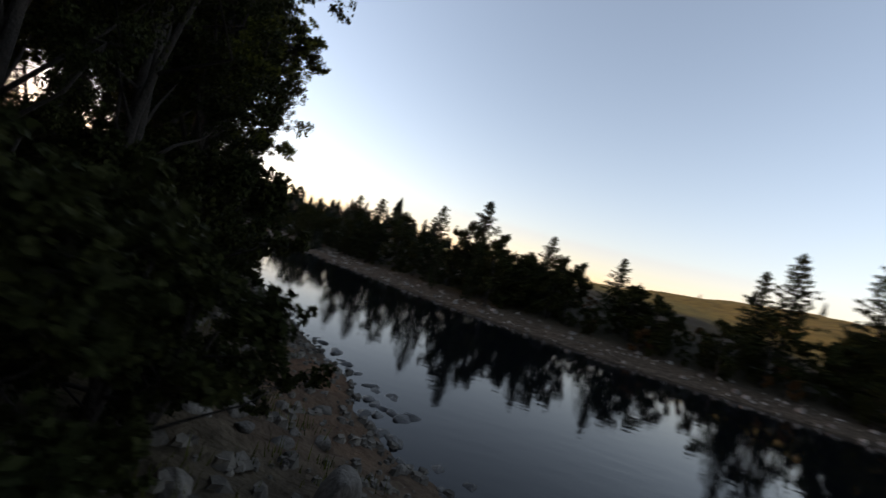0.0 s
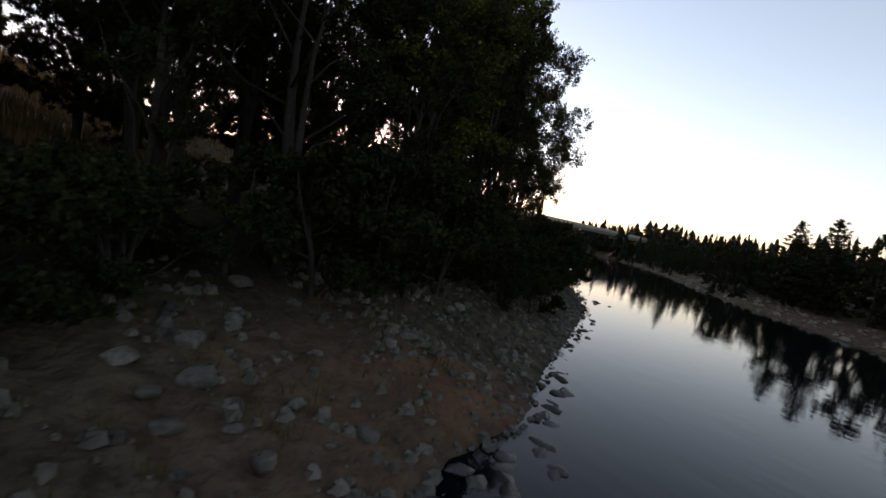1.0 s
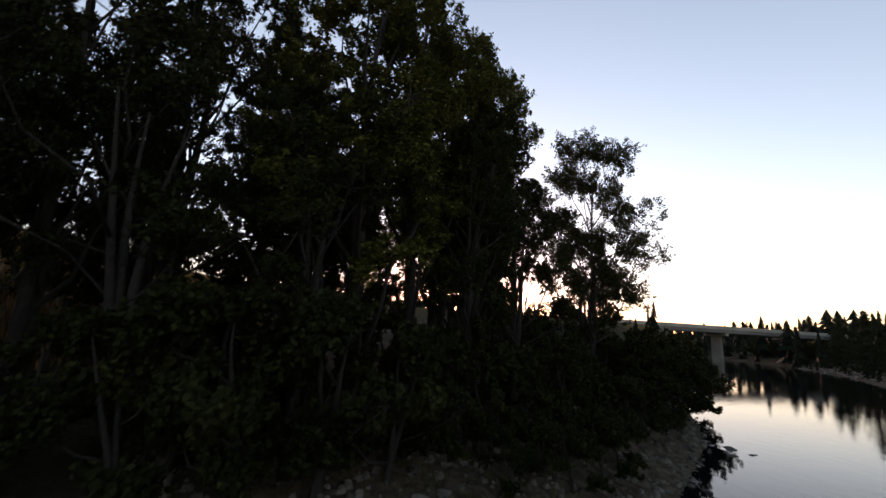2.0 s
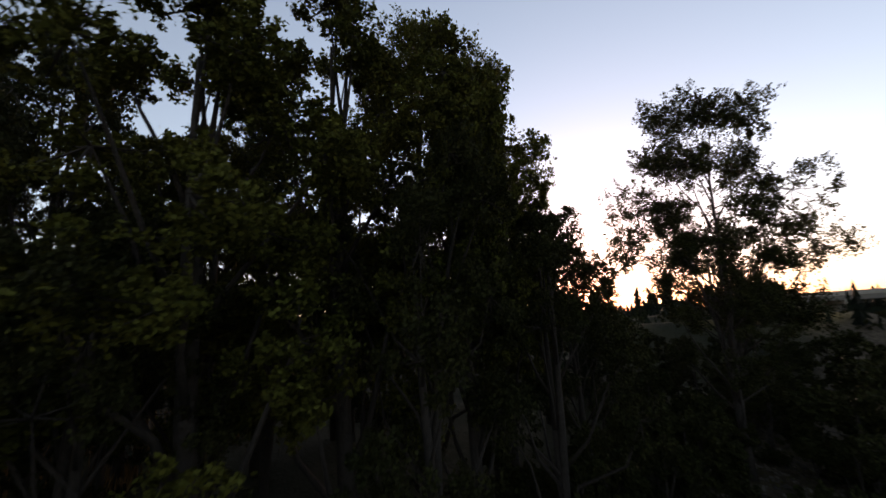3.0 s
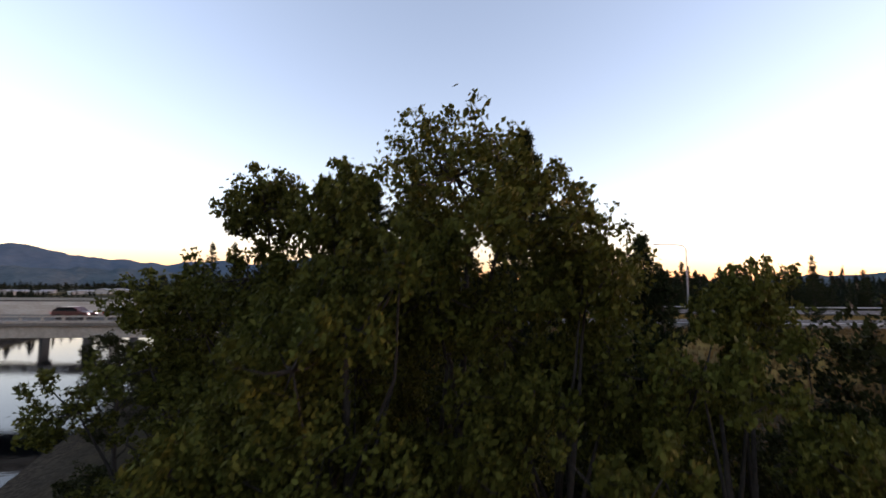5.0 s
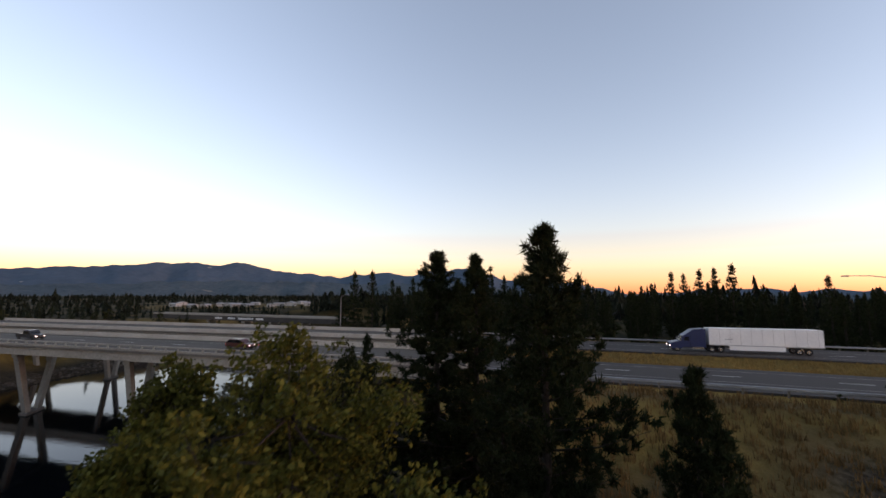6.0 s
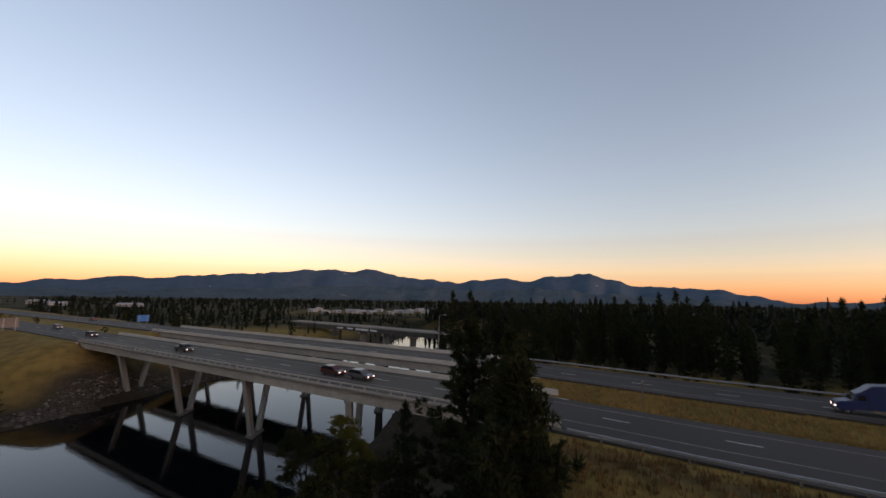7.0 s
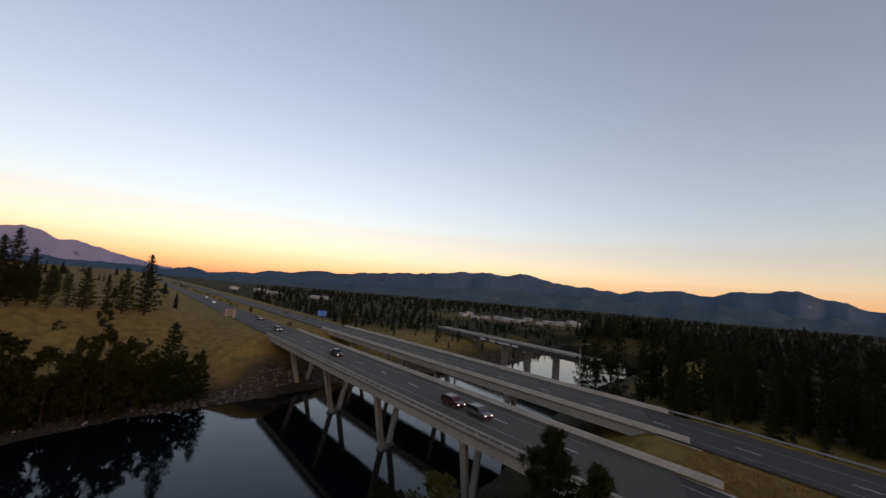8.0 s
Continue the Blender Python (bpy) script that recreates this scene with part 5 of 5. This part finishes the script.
street_lamp(21.8, -91.5, height(21.8, -91.5), 22.8 - height(21.8, -91.5), 2.0, 168, "tall grey street lamp beside the far bridge")
street_lamp(-70.5, -32.8, height(-70.5, -32.8), 25.6 - height(-70.5, -32.8), 4.0, -38, "tall grey street lamp with a long arm beside the highway")


def road_sign(s, w, wide, tall, z0, mat, label, lines=0, turn=0.0):
    p = road_point(s, w, 0)
    thing = root("road_sign", p.x, p.y, height(p.x, p.y), math.degrees(math.atan2(HU.y, HU.x)) + 90 + turn)
    for x in (-wide * 0.32, wide * 0.32):
        part("post", box(x - 0.07, x + 0.07, -0.07, 0.07, -0.5, z0 + tall - 0.1, 0.01), M_STEEL, thing)
    panel = part("panel", box(-wide / 2, wide / 2, -0.14, -0.08, z0, z0 + tall, 0.015), mat, thing)
    for k in range(lines):
        z = z0 + tall * (0.78 - 0.6 * k / max(1, lines - 1))
        part("text_bar", box(-wide * 0.36, wide * (0.36 - 0.1 * (k % 2)), -0.152, -0.142, z - tall * 0.06, z + tall * 0.06), M_WHITE, panel)
    return tagged(thing, label, "road sign")


road_sign(160, -1.5, 4.8, 3.4, 1.2, M_CONC_DARK, "large pale sign panel on two posts beside the highway")
road_sign(219, 64.0, 6.0, 3.6, 2.4, M_SIGN_BLUE, "blue information sign with white lines of text", 3)
p = Vector((-30.2, -44.4, 0))
thing = root("marker_post", p.x, p.y, height(p.x, p.y))
part("post", box(-0.09, 0.09, -0.09, 0.09, -0.4, 3.9, 0.02), M_WOODPOST, thing)
part("cap", box(-0.12, 0.12, -0.12, 0.12, 3.902, 4.0, 0.02), M_STEEL, thing)
tagged(thing, "slim weathered post standing in the grassy median", "post")


# ---- vehicles ----
def wheel(parent, x, y, r, width):
    bm = bmesh.new()
    bmesh.ops.create_cone(bm, cap_ends=True, segments=20, radius1=r, radius2=r, depth=width, matrix=Matrix.Rotation(radians(90), 4, "X"))
    bmesh.ops.bevel(bm, geom=[e for e in bm.edges if len(e.link_faces) == 2 and any(len(f.verts) > 6 for f in e.link_faces)], offset=0.04, segments=2, affect="EDGES")
    w = part("wheel", bm, M_BLACK, parent)
    w.matrix_basis = pose(x, y, r)
    bm = bmesh.new()
    bmesh.ops.create_cone(bm, cap_ends=True, segments=16, radius1=r * 0.58, radius2=r * 0.5, depth=width + 0.04, matrix=Matrix.Rotation(radians(90), 4, "X"))
    part("rim", bm, M_CHROME, w)
    return w


def semi_truck(s, w, label):
    """Nose towards +x."""
    thing = root("semi_truck")
    thing.matrix_basis = highway_frame(s, w, ROAD_Z + 0.035)
    hood = [(0.0, 0.45), (0.0, 1.15), (-0.25, 1.5), (-1.55, 1.75), (-2.0, 2.65), (-2.6, 2.95), (-3.6, 3.75), (-5.6, 3.95), (-5.6, 0.75), (-1.9, 0.75), (-1.9, 0.45)]
    part("cab", prism(hood, -1.2, 1.2, 0.09), M_BLUE, thing, "deep blue tractor cab with roof fairing")
    part("windscreen", prism([(-1.60, 1.82), (-2.02, 2.62), (-2.07, 2.62), (-1.65, 1.82)], -1.0, 1.0), M_GLASS, thing).matrix_basis = pose(0.03, 0, 0.02)
    for y in (-1.206, 1.196):
        part("side_window", prism([(-2.15, 1.85), (-2.35, 2.5), (-3.0, 2.55), (-3.0, 1.85)], y, y + 0.012), M_GLASS, thing)
        part("door_line", box(-3.2, -3.16, y, y + 0.01, 0.9, 2.7), M_BLACK, thing)
        part("fuel_tank", box(-5.2, -3.5, y - 0.08 if y < 0 else y - 0.35, y + 0.35 if y < 0 else y + 0.08, 0.45, 0.95, 0.12), M_CHROME, thing)
    part("bumper", box(-0.25, 0.12, -1.22, 1.22, 0.35, 0.75, 0.06), M_CHROME, thing, "chrome bumper")
    part("grille", box(-0.02, 0.03, -0.6, 0.6, 0.8, 1.4, 0.02), M_BLACK, thing)
    for y in (-0.95, 0.95):
        part("headlight", box(-0.12, 0.06, y - 0.18, y + 0.18, 0.85, 1.1, 0.04), M_HEAD, thing)
        part("mirror", box(-1.75, -1.62, y * 1.42 - 0.06, y * 1.42 + 0.06, 1.75, 2.45, 0.03), M_CHROME, thing)
    part("chassis", box(-8.6, -0.6, -0.5, 0.5, 0.6, 0.95, 0.03), M_BLACK, thing)
    for x in (-1.1, -6.4, -7.7):
        for y in (-1.0, 1.0):
            wheel(thing, x, y, 0.52, 0.35)
    trailer = part("trailer", box(-22.3, -6.05, -1.28, 1.28, 1.2, 4.05, 0.05), M_WHITE, thing, "long white box trailer")
    for x in np.arange(-21.6, -6.5, 1.55):
        for y in (-1.29, 1.275):
            part("seam", box(x, x + 0.03, y, y + 0.015, 1.25, 4.0), M_WALL, trailer)
    for y in (-1.292, 1.277):
        part("emblem", box(-9.6, -8.4, y, y + 0.015, 2.2, 2.32), M_STEEL, trailer, "small dark printed mark")
        part("side_skirt", box(-17.0, -9.0, y * 0.97, y * 0.97 + 0.03, 0.5, 1.19), M_WHITE, trailer)
        part("lower_rail", box(-22.3, -6.05, y, y + 0.016, 1.2, 1.34), M_STEEL, trailer)
    for x in (-20.2, -18.9):
        for y in (-1.0, 1.0):
            wheel(thing, x, y, 0.52, 0.35)
    return tagged(thing, label, "truck")


semi_truck(-60.0, FAR_W + 4.4, "semi truck with blue cab and long white box trailer")


def car(s, w, mat, label, back=False, kind="suv"):
    thing = root("car")
    thing.matrix_basis = highway_frame(s, w, ROAD_Z + 0.035) @ pose(0, 0, 0, 0, 0, 180 if back else 0)
    if kind == "pickup":
        side = [(0.0, 0.4), (0.0, 0.95), (-1.3, 1.1), (-1.9, 1.8), (-3.4, 1.85), (-3.6, 1.15), (-5.6, 1.15), (-5.6, 0.5), (-4.9, 0.4)]
        glass = [(-1.42, 1.14), (-1.95, 1.72), (-3.35, 1.76), (-3.5, 1.16)]
        ln = 5.6
    else:
        side = [(0.0, 0.35), (0.0, 0.85), (-1.1, 1.02), (-1.8, 1.62), (-3.9, 1.66), (-4.6, 1.1), (-4.7, 0.4)]
        glass = [(-1.25, 1.06), (-1.86, 1.54), (-3.85, 1.57), (-4.4, 1.1)]
        ln = 4.7
    part("body", prism(side, -0.9, 0.9, 0.1), mat, thing)
    for y in (-0.905, 0.893):
        part("side_window", prism(glass, y, y + 0.012), M_GLASS, thing)
    part("windscreen", prism([(glass[0][0] + 0.11, glass[0][1]), (glass[1][0] + 0.1, glass[1][1]), (glass[1][0] + 0.05, glass[1][1]), (glass[0][0] + 0.06, glass[0][1])], -0.72, 0.72), M_GLASS, thing)
    for x in (-0.9, -ln + 1.0):
        for y in (-0.8, 0.8):
            wheel(thing, x, y, 0.36, 0.24)
    for y in (-0.65, 0.65):
        part("headlight", box(-0.08, 0.03, y - 0.16, y + 0.16, 0.62, 0.8, 0.03), M_HEAD, thing)
        part("tail_light", box(-ln - 0.02, -ln + 0.06, y - 0.12, y + 0.12, 0.7, 0.95, 0.02), M_TAIL, thing)
    part("bumper", box(-0.1, 0.06, -0.85, 0.85, 0.32, 0.55, 0.04), M_BLACK, thing)
    return tagged(thing, label, "car", "traffic on the highway")


car(57.0, 6.8, M_CAR[0], "black pickup with headlights on, driving over the bridge", True, "pickup")
car(112.0, 6.8, M_CAR[0], "dark car with headlights on at the bridge's end", True)
car(7.5, 6.8, M_CAR[2], "dark red car on the bridge", True)
car(1.0, 6.8, M_CAR[1], "silver-grey car on the bridge", True)
car(154.0, 10.4, M_CAR[1], "grey car with headlights on coming along the highway", True)
car(262.0, 6.8, M_CAR[3], "white car far along the highway", True)
car(325.0, 10.4, M_CAR[3], "white van far along the highway", True)
car(205.0, 36.0, M_CAR[0], "dark car leaving along the far carriageway", False)


# ---- buildings beyond the river ----
def hall(x, y, ln, wd, tall, turn, label, base=None):
    thing = root("building", x, y, height(x, y) - 0.3 if base is None else base, turn)
    part("wall", box(-ln / 2, ln / 2, -wd / 2, wd / 2, 0, tall, 0.05), M_WALL, thing)
    part("roof", prism([(-wd / 2 - 0.5, tall + 0.01), (wd / 2 + 0.5, tall + 0.01), (0, tall + wd * 0.14)], -ln / 2 - 0.4, ln / 2 + 0.4), M_ROOF, thing).matrix_basis = pose(0, 0, 0, 0, 0, 90)
    for k in range(int(ln / 6)):
        for side in (-1, 1):
            y0 = side * wd / 2
            part("window", box(-ln / 2 + 2 + 6 * k, -ln / 2 + 4.5 + 6 * k, min(y0, y0 + side * 0.06), max(y0, y0 + side * 0.06), tall * 0.35, tall * 0.7), M_GLASS, thing)
    return tagged(thing, label, "building", "buildings beyond the river")


rs_ = np.random.RandomState(33)
for k in range(14):
    a, d = radians(205 + 17 * (k + rs_.uniform(-0.45, 0.45)) / 14), rs_.uniform(398, 500)
    hall(-math.sin(a) * d, math.cos(a) * d, rs_.uniform(5, 13), rs_.uniform(5, 9), rs_.uniform(2.4, 3.6), rs_.uniform(0, 180), "pale low building at the edge of the far town")
for x, y in ((640, -260), (720, -270), (560, -300), (800, -250)):
    hall(x, y, rs_.uniform(14, 26), 12, rs_.uniform(3.5, 5), rs_.uniform(0, 180), "flat pale roadside building in the distance")
